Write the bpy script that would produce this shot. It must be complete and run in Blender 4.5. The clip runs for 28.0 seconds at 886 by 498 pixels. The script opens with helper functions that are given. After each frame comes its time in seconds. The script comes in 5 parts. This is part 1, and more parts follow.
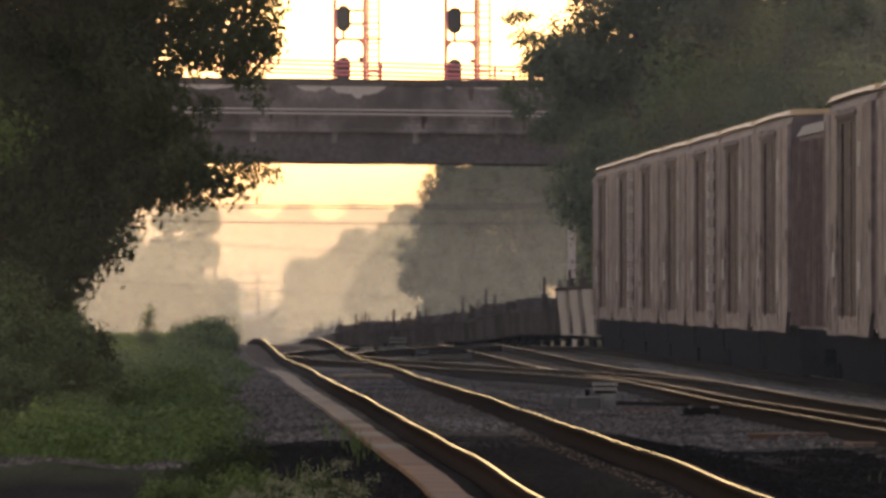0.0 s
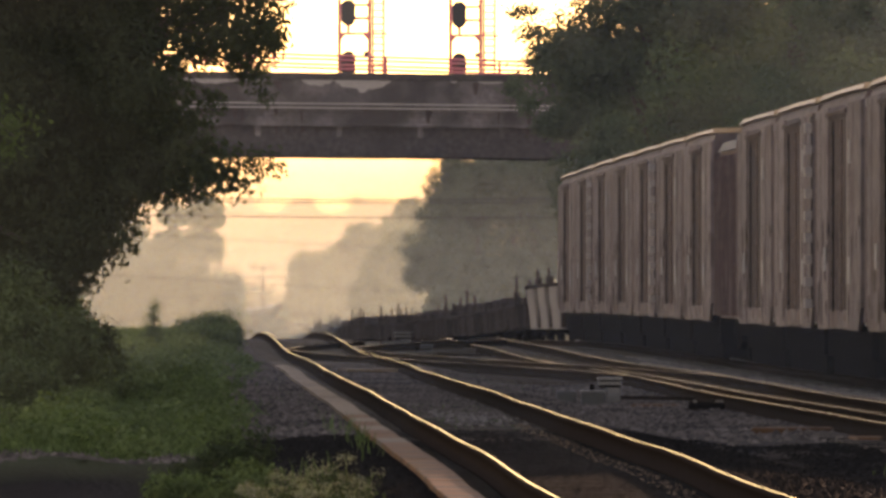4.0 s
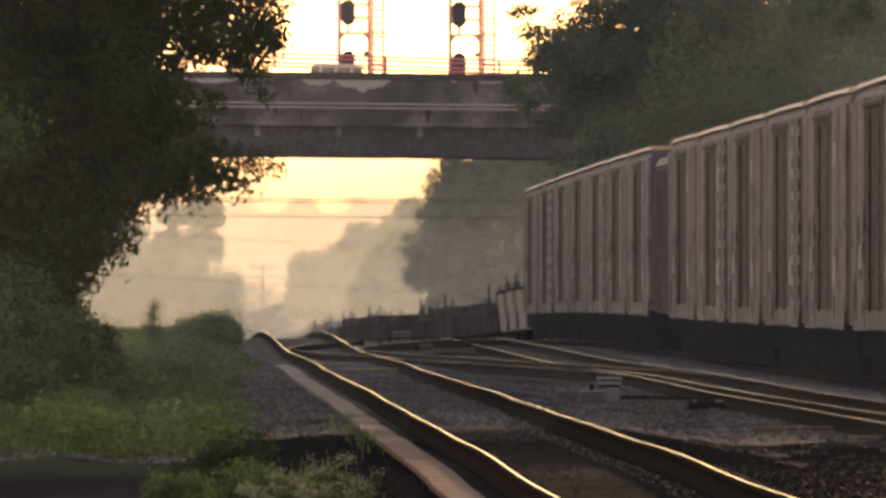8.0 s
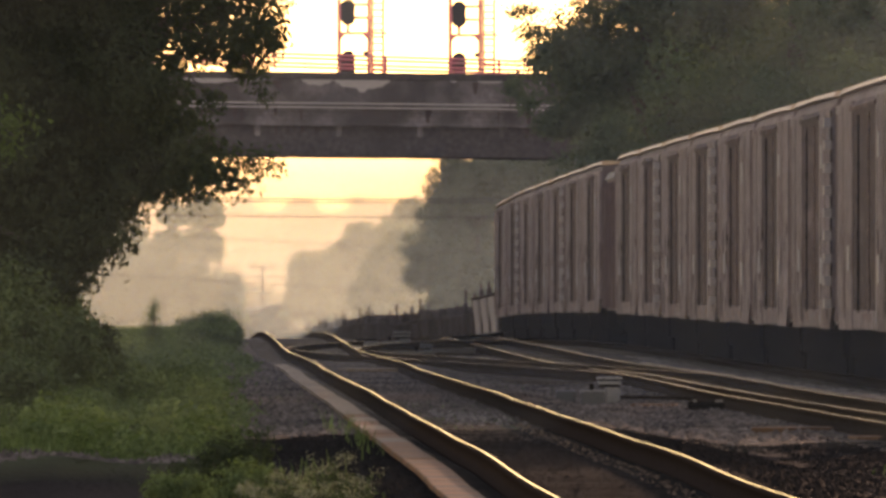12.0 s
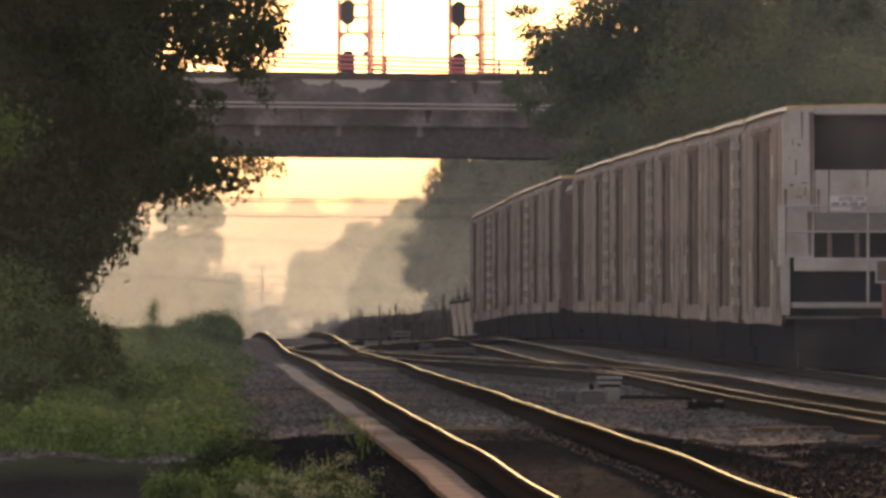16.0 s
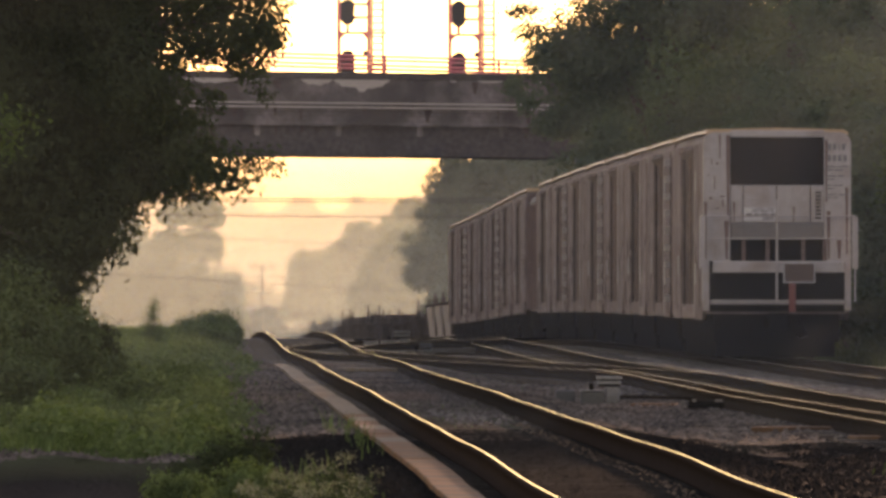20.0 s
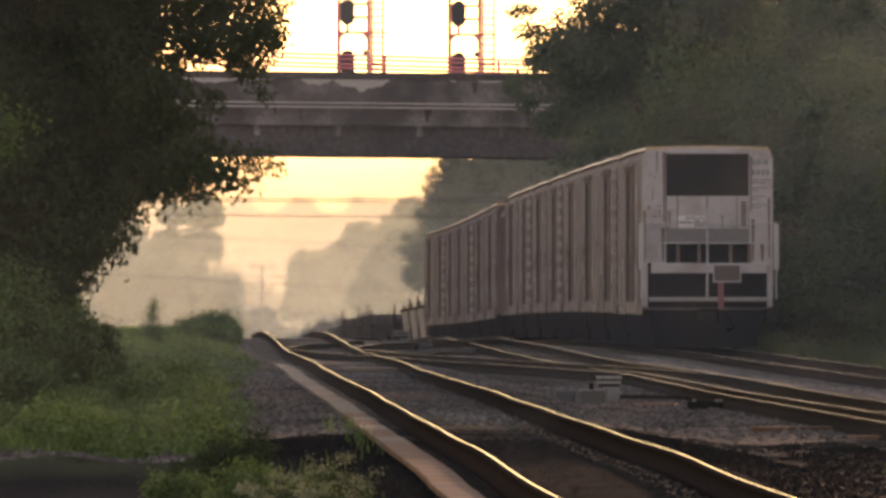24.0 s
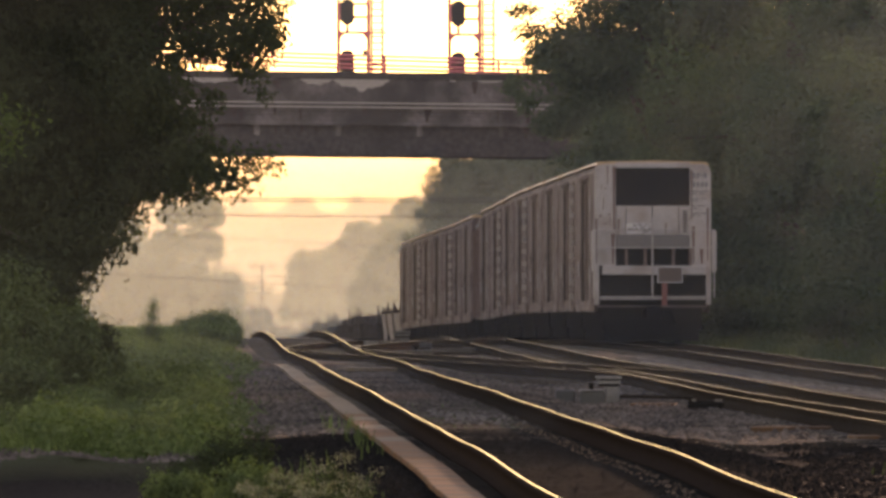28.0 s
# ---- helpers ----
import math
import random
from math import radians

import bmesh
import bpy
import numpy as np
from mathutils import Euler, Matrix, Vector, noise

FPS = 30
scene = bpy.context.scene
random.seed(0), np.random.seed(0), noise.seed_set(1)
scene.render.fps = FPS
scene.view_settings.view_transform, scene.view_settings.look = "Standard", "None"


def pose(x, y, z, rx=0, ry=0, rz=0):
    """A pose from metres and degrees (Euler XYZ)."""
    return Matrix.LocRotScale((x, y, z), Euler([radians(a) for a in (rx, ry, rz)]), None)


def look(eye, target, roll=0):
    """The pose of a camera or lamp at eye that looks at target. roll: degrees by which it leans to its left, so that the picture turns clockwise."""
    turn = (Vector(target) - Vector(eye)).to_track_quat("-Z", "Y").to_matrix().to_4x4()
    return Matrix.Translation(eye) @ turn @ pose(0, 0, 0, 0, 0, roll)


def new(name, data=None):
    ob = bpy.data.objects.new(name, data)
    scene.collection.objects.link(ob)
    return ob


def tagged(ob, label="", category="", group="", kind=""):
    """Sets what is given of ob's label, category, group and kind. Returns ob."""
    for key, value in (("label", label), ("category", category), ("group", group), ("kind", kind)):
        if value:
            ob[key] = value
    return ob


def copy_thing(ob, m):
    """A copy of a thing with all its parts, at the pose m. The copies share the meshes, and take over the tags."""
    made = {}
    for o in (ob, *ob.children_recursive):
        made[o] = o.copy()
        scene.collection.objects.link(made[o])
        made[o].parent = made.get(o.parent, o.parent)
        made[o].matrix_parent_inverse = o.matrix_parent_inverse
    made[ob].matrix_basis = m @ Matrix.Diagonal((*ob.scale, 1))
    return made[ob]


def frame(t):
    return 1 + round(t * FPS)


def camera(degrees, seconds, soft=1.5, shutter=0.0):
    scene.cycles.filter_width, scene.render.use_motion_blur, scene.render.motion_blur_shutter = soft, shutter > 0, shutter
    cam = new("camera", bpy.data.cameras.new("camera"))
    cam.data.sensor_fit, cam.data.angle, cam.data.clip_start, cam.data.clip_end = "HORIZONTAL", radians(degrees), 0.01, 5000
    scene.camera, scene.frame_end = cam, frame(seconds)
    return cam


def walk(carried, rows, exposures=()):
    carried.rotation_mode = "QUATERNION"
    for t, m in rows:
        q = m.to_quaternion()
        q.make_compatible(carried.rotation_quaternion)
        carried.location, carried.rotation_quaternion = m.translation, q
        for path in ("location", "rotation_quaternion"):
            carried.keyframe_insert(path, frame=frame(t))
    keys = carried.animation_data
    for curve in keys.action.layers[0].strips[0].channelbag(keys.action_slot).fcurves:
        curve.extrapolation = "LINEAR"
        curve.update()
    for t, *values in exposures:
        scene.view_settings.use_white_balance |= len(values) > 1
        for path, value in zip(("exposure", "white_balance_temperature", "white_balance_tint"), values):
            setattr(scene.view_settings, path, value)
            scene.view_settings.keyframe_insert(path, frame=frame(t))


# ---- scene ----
cam = camera(3.592, 28.0, soft=3.2)
EYE = (0.0, 0.0, 1.6)


def aim(right, down):
    """The camera's pose, turned by so many thousandths of a degree from its resting aim."""
    return pose(*EYE, 90 + 0.1994 - down / 1000, 0, -right / 1000)


walk(cam, [(0.0, aim(18.3, -24.5)), (0.1, aim(18.3, -24.5)), (0.2, aim(13, -20)), (0.3, aim(1.5, -9.0)),
           (0.4, aim(-2.5, -5.5)), (0.6, aim(-3.0, -3.5)), (1.0, aim(-2.5, -2.5)), (3.0, aim(-1.2, -2.0)),
           (5.5, aim(-0.5, -0.5)), (8.0, aim(0, 0)), (16.0, aim(1.0, 0.8)), (20.0, aim(1.8, 1.6)), (28.0, aim(3.2, 2.8))],
     exposures=[(0.0, 1.25, 8600, 43), (28.0, 1.25, 8600, 43)])

# ---- light ----
SUN_EL, SUN_AZ = radians(8.3), radians(22.0)
sky_world = bpy.data.worlds.new("evening_sky")
scene.world = sky_world
sky_world.use_nodes = True
wn = sky_world.node_tree
sky = wn.nodes.new("ShaderNodeTexSky")
sky.sky_type, sky.sun_disc = "NISHITA", False
sky.sun_elevation, sky.sun_rotation = SUN_EL, SUN_AZ
sky.air_density, sky.dust_density, sky.ozone_density = 0.9, 0.25, 0.8
wn.nodes["Background"].inputs["Strength"].default_value = 0.175
wn.links.new(sky.outputs[0], wn.nodes["Background"].inputs["Color"])
sun = new("sun", bpy.data.lights.new("sun", "SUN"))
sun.data.energy, sun.data.angle, sun.data.color = 2.1, radians(0.6), (1.0, 0.8, 0.56)
sun.matrix_world = look((0, 0, 60), (-math.sin(SUN_AZ) * math.cos(SUN_EL), -math.cos(SUN_AZ) * math.cos(SUN_EL), 60 - math.sin(SUN_EL)))

# ---- materials ----
def material(name, base, rough=0.8, metal=0.0, vary=0.35, scale=3.0, fine=40.0, bump=0.15, second=None, amount=0.45, spec=0.4, per_object=0.0, island=0.0, streak=0.0, edge=None):
    """A surface with stains at a coarse scale, grain at a fine one, and relief."""
    m = bpy.data.materials.new(name)
    m.use_nodes = True
    t, ln = m.node_tree, m.node_tree.links
    b = t.nodes["Principled BSDF"]
    b.inputs["Roughness"].default_value, b.inputs["Metallic"].default_value = rough, metal
    b.inputs["Specular IOR Level"].default_value = spec
    if edge:
        b.inputs["Specular Tint"].default_value = (*edge, 1)
    co = t.nodes.new("ShaderNodeTexCoord")
    big, small = t.nodes.new("ShaderNodeTexNoise"), t.nodes.new("ShaderNodeTexNoise")
    for n, s in ((big, scale), (small, fine)):
        n.inputs["Scale"].default_value, n.inputs["Detail"].default_value = s, 5
        if streak:
            n.inputs["Detail"].default_value = 2.5
            mp = t.nodes.new("ShaderNodeMapping")
            mp.inputs["Scale"].default_value = (1, 0.28, streak)
            oi, sc = t.nodes.new("ShaderNodeObjectInfo"), t.nodes.new("ShaderNodeVectorMath")
            sc.operation = "SCALE"
            sc.inputs[0].default_value = (31, 17, 23)
            ln.new(oi.outputs["Random"], sc.inputs["Scale"])
            ln.new(sc.outputs["Vector"], mp.inputs["Location"])
            ln.new(co.outputs["Object"], mp.inputs["Vector"])
            ln.new(mp.outputs["Vector"], n.inputs["Vector"])
        else:
            ln.new(co.outputs["Object"], n.inputs["Vector"])
    dark = tuple(c * (1 - vary) for c in base)
    ramp = t.nodes.new("ShaderNodeValToRGB")
    ramp.color_ramp.elements[0].position, ramp.color_ramp.elements[1].position = 0.3, 0.7
    ramp.color_ramp.elements[0].color, ramp.color_ramp.elements[1].color = (*dark, 1), (*base, 1)
    ln.new(small.outputs["Fac"], ramp.inputs["Fac"])
    col = ramp.outputs["Color"]
    if second:
        r2 = t.nodes.new("ShaderNodeValToRGB")
        r2.color_ramp.elements[0].position, r2.color_ramp.elements[1].position = 1 - amount - 0.08, 1 - amount + 0.12
        ln.new(big.outputs["Fac"], r2.inputs["Fac"])
        mx = t.nodes.new("ShaderNodeMix")
        mx.data_type = "RGBA"
        ln.new(r2.outputs["Color"], mx.inputs["Factor"])
        ln.new(col, mx.inputs["A"])
        mx.inputs["B"].default_value = (*second, 1)
        col = mx.outputs["Result"]
    if per_object or island:
        src = t.nodes.new("ShaderNodeObjectInfo" if per_object else "ShaderNodeNewGeometry")
        mr = t.nodes.new("ShaderNodeMapRange")
        k = per_object or island
        mr.inputs["To Min"].default_value, mr.inputs["To Max"].default_value = 1 - k, 1 + k
        ln.new(src.outputs["Random" if per_object else "Random Per Island"], mr.inputs["Value"])
        hs = t.nodes.new("ShaderNodeHueSaturation")
        ln.new(mr.outputs["Result"], hs.inputs["Value"])
        ln.new(col, hs.inputs["Color"])
        col = hs.outputs["Color"]
    ln.new(col, b.inputs["Base Color"])
    if bump:
        bp = t.nodes.new("ShaderNodeBump")
        bp.inputs["Strength"].default_value, bp.inputs["Distance"].default_value = bump, 0.02
        ln.new(small.outputs["Fac"], bp.inputs["Height"])
        ln.new(bp.outputs["Normal"], b.inputs["Normal"])
    return m


def leaf_material(name, base, through_light, island=0.45, patch=0.6, patch_scale=0.6):
    """Leaves: a dull face that also lets light through."""
    m = material(name, base, rough=0.85, vary=0.3, scale=patch_scale, fine=9, bump=0, second=tuple(c * patch for c in base), amount=0.45, spec=0.02, island=island)
    t, ln = m.node_tree, m.node_tree.links
    b = t.nodes["Principled BSDF"]
    tr = t.nodes.new("ShaderNodeBsdfTranslucent")
    tr.inputs["Color"].default_value = (base[0] * 1.0, base[1] * 1.35, base[2] * 0.8, 1)
    mx = t.nodes.new("ShaderNodeMixShader")
    mx.inputs[0].default_value = through_light
    ln.new(b.outputs[0], mx.inputs[1])
    ln.new(tr.outputs[0], mx.inputs[2])
    ln.new(mx.outputs[0], t.nodes["Material Output"].inputs["Surface"])
    return m


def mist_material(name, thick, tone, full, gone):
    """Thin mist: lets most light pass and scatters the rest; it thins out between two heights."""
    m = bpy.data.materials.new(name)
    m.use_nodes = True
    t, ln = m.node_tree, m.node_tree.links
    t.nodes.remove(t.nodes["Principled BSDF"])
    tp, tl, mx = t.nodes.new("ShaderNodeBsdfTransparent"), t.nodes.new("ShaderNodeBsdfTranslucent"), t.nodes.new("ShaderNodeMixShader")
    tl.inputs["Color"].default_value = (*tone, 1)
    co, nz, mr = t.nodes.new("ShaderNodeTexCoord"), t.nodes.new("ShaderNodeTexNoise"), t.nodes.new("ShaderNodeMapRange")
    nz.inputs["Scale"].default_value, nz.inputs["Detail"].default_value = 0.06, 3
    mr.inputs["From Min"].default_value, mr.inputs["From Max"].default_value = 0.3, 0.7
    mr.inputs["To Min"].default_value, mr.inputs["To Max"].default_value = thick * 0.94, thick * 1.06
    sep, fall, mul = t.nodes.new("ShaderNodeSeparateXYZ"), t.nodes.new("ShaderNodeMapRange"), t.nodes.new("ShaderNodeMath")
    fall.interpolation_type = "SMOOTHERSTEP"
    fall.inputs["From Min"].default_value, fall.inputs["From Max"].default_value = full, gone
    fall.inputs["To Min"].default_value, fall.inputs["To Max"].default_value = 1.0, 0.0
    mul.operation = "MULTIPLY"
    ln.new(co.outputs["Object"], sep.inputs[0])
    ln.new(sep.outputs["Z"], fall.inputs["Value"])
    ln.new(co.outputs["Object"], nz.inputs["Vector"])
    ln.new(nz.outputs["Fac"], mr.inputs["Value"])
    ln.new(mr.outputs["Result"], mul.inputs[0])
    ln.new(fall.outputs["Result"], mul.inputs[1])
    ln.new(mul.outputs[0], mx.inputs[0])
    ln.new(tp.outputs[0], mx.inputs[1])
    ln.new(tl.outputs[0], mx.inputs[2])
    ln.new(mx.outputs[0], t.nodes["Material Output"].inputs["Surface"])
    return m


# rail tops: the sky's golden reflection is put into base and edge colour
RAIL_TOP = material("polished_rail_sky_gold", (0.95, 0.78, 0.36), rough=0.24, metal=1.0, vary=0.2, scale=0.5, fine=6, bump=0.03, edge=(1.0, 0.9, 0.55))
RAIL_TOP_DULL = material("dull_rail_sky_gold", (0.8, 0.64, 0.38), rough=0.3, metal=1.0, vary=0.45, scale=0.5, fine=6, bump=0.05, edge=(1.0, 0.85, 0.55))
RAIL_RUST = material("rusty_rail_side", (0.042, 0.03, 0.023), rough=0.9, vary=0.4, scale=1, fine=20, second=(0.035, 0.026, 0.021), spec=0.0)
TIE = material("weathered_tie_wood", (0.11, 0.087, 0.066), rough=0.85, vary=0.45, scale=1.5, fine=14, bump=0.4, per_object=0.3, spec=0.05)
# near ties: the shade on them is put into the colour
TIE_DARK = material("shaded_tie_wood", (0.015, 0.0125, 0.01), rough=0.85, vary=0.4, scale=1.5, fine=14, bump=0.3, per_object=0.3, spec=0.03)
# near planks: a browner timber with shade put into the colour
PLANK_SHADED_BROWN = material("shaded_brown_timber", (0.185, 0.08, 0.03), rough=0.75, vary=0.35, scale=0.8, fine=10, second=(0.085, 0.046, 0.024), amount=0.5, bump=0.3, per_object=0.2, spec=0.05)
PLANK = material("pale_worn_timber", (0.178, 0.13, 0.08), rough=0.75, vary=0.3, scale=0.8, fine=10, second=(0.12, 0.08, 0.05), amount=0.5, bump=0.3, per_object=0.15, spec=0.05)
STONE = material("ballast_stone", (0.138, 0.109, 0.084), rough=0.85, vary=0.35, scale=0.35, fine=25, second=(0.05, 0.04, 0.031), amount=0.45, island=0.55, spec=0.05)
# near ballast: dark stone with the shade on it in one colour
STONE_DARK = material("shaded_black_ballast", (0.015, 0.0132, 0.0106), rough=0.9, vary=0.4, scale=0.5, fine=25, second=(0.026, 0.0215, 0.015), amount=0.35, island=0.3, spec=0.03)
# lit copy of the leaf: sunlight is put into the colour
LEAF_LIT = leaf_material("sunlit_leaf_green", (0.08, 0.11, 0.04), 0.35)
STONE_PALE = material("pale_gravel", (0.2, 0.165, 0.13), rough=0.85, vary=0.35, fine=25, island=0.4, spec=0.05)
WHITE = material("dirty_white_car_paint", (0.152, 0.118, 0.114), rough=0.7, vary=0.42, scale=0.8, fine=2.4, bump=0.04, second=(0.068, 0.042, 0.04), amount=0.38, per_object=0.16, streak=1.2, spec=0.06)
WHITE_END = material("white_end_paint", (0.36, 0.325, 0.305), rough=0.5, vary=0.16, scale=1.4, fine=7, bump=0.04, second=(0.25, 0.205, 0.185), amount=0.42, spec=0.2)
# the gold glint of the roof rims is put into this paint
CAR_ROOF = material("pale_glint_gold_roof", (0.46, 0.31, 0.18), rough=0.5, vary=0.3, scale=0.8, fine=6, bump=0.05, spec=0.12)
RUSTY = material("rust_stained_door", (0.044, 0.02, 0.018), rough=0.75, vary=0.45, scale=1.0, fine=2.6, bump=0.15, second=(0.1, 0.066, 0.062), amount=0.34, per_object=0.3, streak=1.3, spec=0.06)
DARK_SEAM = material("grimy_dark_steel", (0.17, 0.12, 0.105), rough=0.8, vary=0.4, scale=2, fine=15, bump=0.2, spec=0.06)
BROWN_CAR = material("faded_brown_car_paint", (0.1, 0.064, 0.058), rough=0.7, vary=0.35, scale=0.7, fine=9, second=(0.14, 0.1, 0.09), amount=0.4, spec=0.06)
# black steel, also used for fills that imitate shade
BLACK = material("soot_and_shade_black", (0.018, 0.0155, 0.0145), rough=0.9, vary=0.35, scale=2, fine=20, spec=0.0)
UNIT_GREY = material("cooling_unit_grey", (0.15, 0.135, 0.125), rough=0.6, vary=0.25, scale=2, fine=18)
BROWN_BOARD = material("brown_painted_board", (0.09, 0.06, 0.05), rough=0.6, vary=0.25, scale=3, fine=18)
RUNG = material("grubby_pale_rung_paint", (0.27, 0.235, 0.215), rough=0.6, vary=0.2, scale=3, fine=12, bump=0.05, spec=0.1)
EARTH_TAN = material("tan_dirt_crumbs", (0.17, 0.115, 0.07), rough=0.95, vary=0.35, fine=25, island=0.4, spec=0.02)
SCAR = material("faded_rust_scar", (0.16, 0.1, 0.085), rough=0.8, vary=0.35, scale=3, fine=14)
LABEL_WHITE = material("pale_label_film", (0.5, 0.47, 0.45), rough=0.5, vary=0.1, scale=3, fine=12, bump=0)
SCAR_DARK = material("spattered_brake_dust", (0.058, 0.037, 0.033), rough=0.85, vary=0.4, scale=2, fine=9, bump=0.1, spec=0.04)
LETTER = material("faded_black_lettering", (0.15, 0.142, 0.145), rough=0.6, vary=0.1, bump=0)
RED_LAMP = material("faded_red_marker", (0.19, 0.06, 0.05), rough=0.6, vary=0.25)
WELL_DARK = material("dark_well_car_paint", (0.055, 0.045, 0.04), rough=0.75, vary=0.35, scale=0.8, fine=8, per_object=0.25, spec=0.0)
WELL_PALE = material("pale_grey_well_car_paint", (0.22, 0.195, 0.175), rough=0.65, vary=0.2, scale=0.8, fine=8, second=(0.14, 0.11, 0.095), amount=0.4, spec=0.06)
GREY_CAR = material("grey_freight_car_paint", (0.035, 0.035, 0.035), rough=0.6, vary=0.2, scale=0.5, fine=5, spec=0.06)
CONCRETE = material("weathered_bridge_concrete", (0.18, 0.153, 0.148), rough=0.9, vary=0.4, scale=0.45, fine=5, second=(0.062, 0.052, 0.05), amount=0.55, bump=0.25, spec=0.06)
CONCRETE_PALE = material("spalled_pale_concrete", (0.36, 0.32, 0.295), rough=0.9, vary=0.25, scale=0.9, fine=8, bump=0.3, spec=0.06)
CONCRETE_KERB = material("grimy_kerb_concrete", (0.15, 0.125, 0.105), rough=0.9, vary=0.3, scale=2.5, fine=20, second=(0.085, 0.07, 0.06), amount=0.5, bump=0.3, per_object=0.08, spec=0.05)
# reddish: the lens fringe along the coping is put into this colour
CONCRETE_DARK = material("dark_girder_concrete", (0.078, 0.066, 0.064), rough=0.9, vary=0.4, scale=0.5, fine=5, second=(0.045, 0.037, 0.036), amount=0.4, bump=0.2, spec=0.06)
STREAK = material("water_stained_concrete", (0.085, 0.06, 0.055), rough=0.9, vary=0.4, scale=2, fine=8, bump=0.1, spec=0.04)
ASPHALT = material("old_asphalt", (0.05, 0.05, 0.052), rough=0.9, vary=0.35, scale=0.6, fine=30, bump=0.3, spec=0.05)
GALV = material("galvanised_steel", (0.34, 0.33, 0.33), rough=0.5, metal=0.7, vary=0.2, fine=18)
RACK_ROOF = material("weathered_car_roof_steel", (0.24, 0.205, 0.16), rough=0.5, metal=0.7, vary=0.2, fine=18)
# grey steel; the red of lens fringe and glare is put into its colour
SIGNAL_STEEL = material("glare_reddened_steel", (0.7, 0.2, 0.23), rough=0.6, vary=0.25, fine=12, second=(0.34, 0.26, 0.24), amount=0.4, spec=0.2)
SIGNAL_BLACK = material("signal_black_paint", (0.03, 0.03, 0.03), rough=0.6, vary=0.2)
BOX_GREY = material("pale_switch_box_paint", (0.075, 0.07, 0.058), rough=0.6, vary=0.25, scale=5, fine=25, second=(0.06, 0.05, 0.045), amount=0.4)
BOX_LID = material("weathered_pale_lid_paint", (0.22, 0.2, 0.17), rough=0.6, vary=0.25, scale=5, fine=25, second=(0.2, 0.17, 0.15), amount=0.4)
BARK = material("rough_bark", (0.075, 0.058, 0.045), rough=0.95, vary=0.5, scale=3, fine=18, bump=0.7)
WOOD_POLE = material("grey_pole_wood", (0.06, 0.05, 0.042), rough=0.9, vary=0.4, scale=2, fine=16, bump=0.3)
WIRE = material("black_cable", (0.02, 0.02, 0.02), rough=0.7, vary=0.2, bump=0)
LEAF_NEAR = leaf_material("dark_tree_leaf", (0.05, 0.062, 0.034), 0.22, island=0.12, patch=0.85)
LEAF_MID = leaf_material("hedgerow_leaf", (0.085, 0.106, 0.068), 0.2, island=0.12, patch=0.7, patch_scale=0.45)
# darker copy of the weed leaf: shade under the tree put into colour
SHRUB_LEAF = leaf_material("shaded_shrub_leaf", (0.09, 0.116, 0.053), 0.24, island=0.35, patch=0.4, patch_scale=0.5)
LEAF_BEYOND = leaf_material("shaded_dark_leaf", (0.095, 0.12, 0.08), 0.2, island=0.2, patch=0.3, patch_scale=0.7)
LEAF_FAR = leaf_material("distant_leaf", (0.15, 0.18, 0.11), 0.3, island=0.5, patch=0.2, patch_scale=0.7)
WEED = leaf_material("bank_weed_leaf", (0.115, 0.147, 0.063), 0.26, island=0.4, patch=0.32, patch_scale=0.4)
FLOWER = leaf_material("pale_seed_head", (0.23, 0.22, 0.14), 0.1)
GLASS = material("car_window_glass", (0.02, 0.022, 0.025), rough=0.08, vary=0.1, bump=0, spec=0.6)
TYRE = material("tyre_rubber", (0.025, 0.025, 0.025), rough=0.85, vary=0.2)

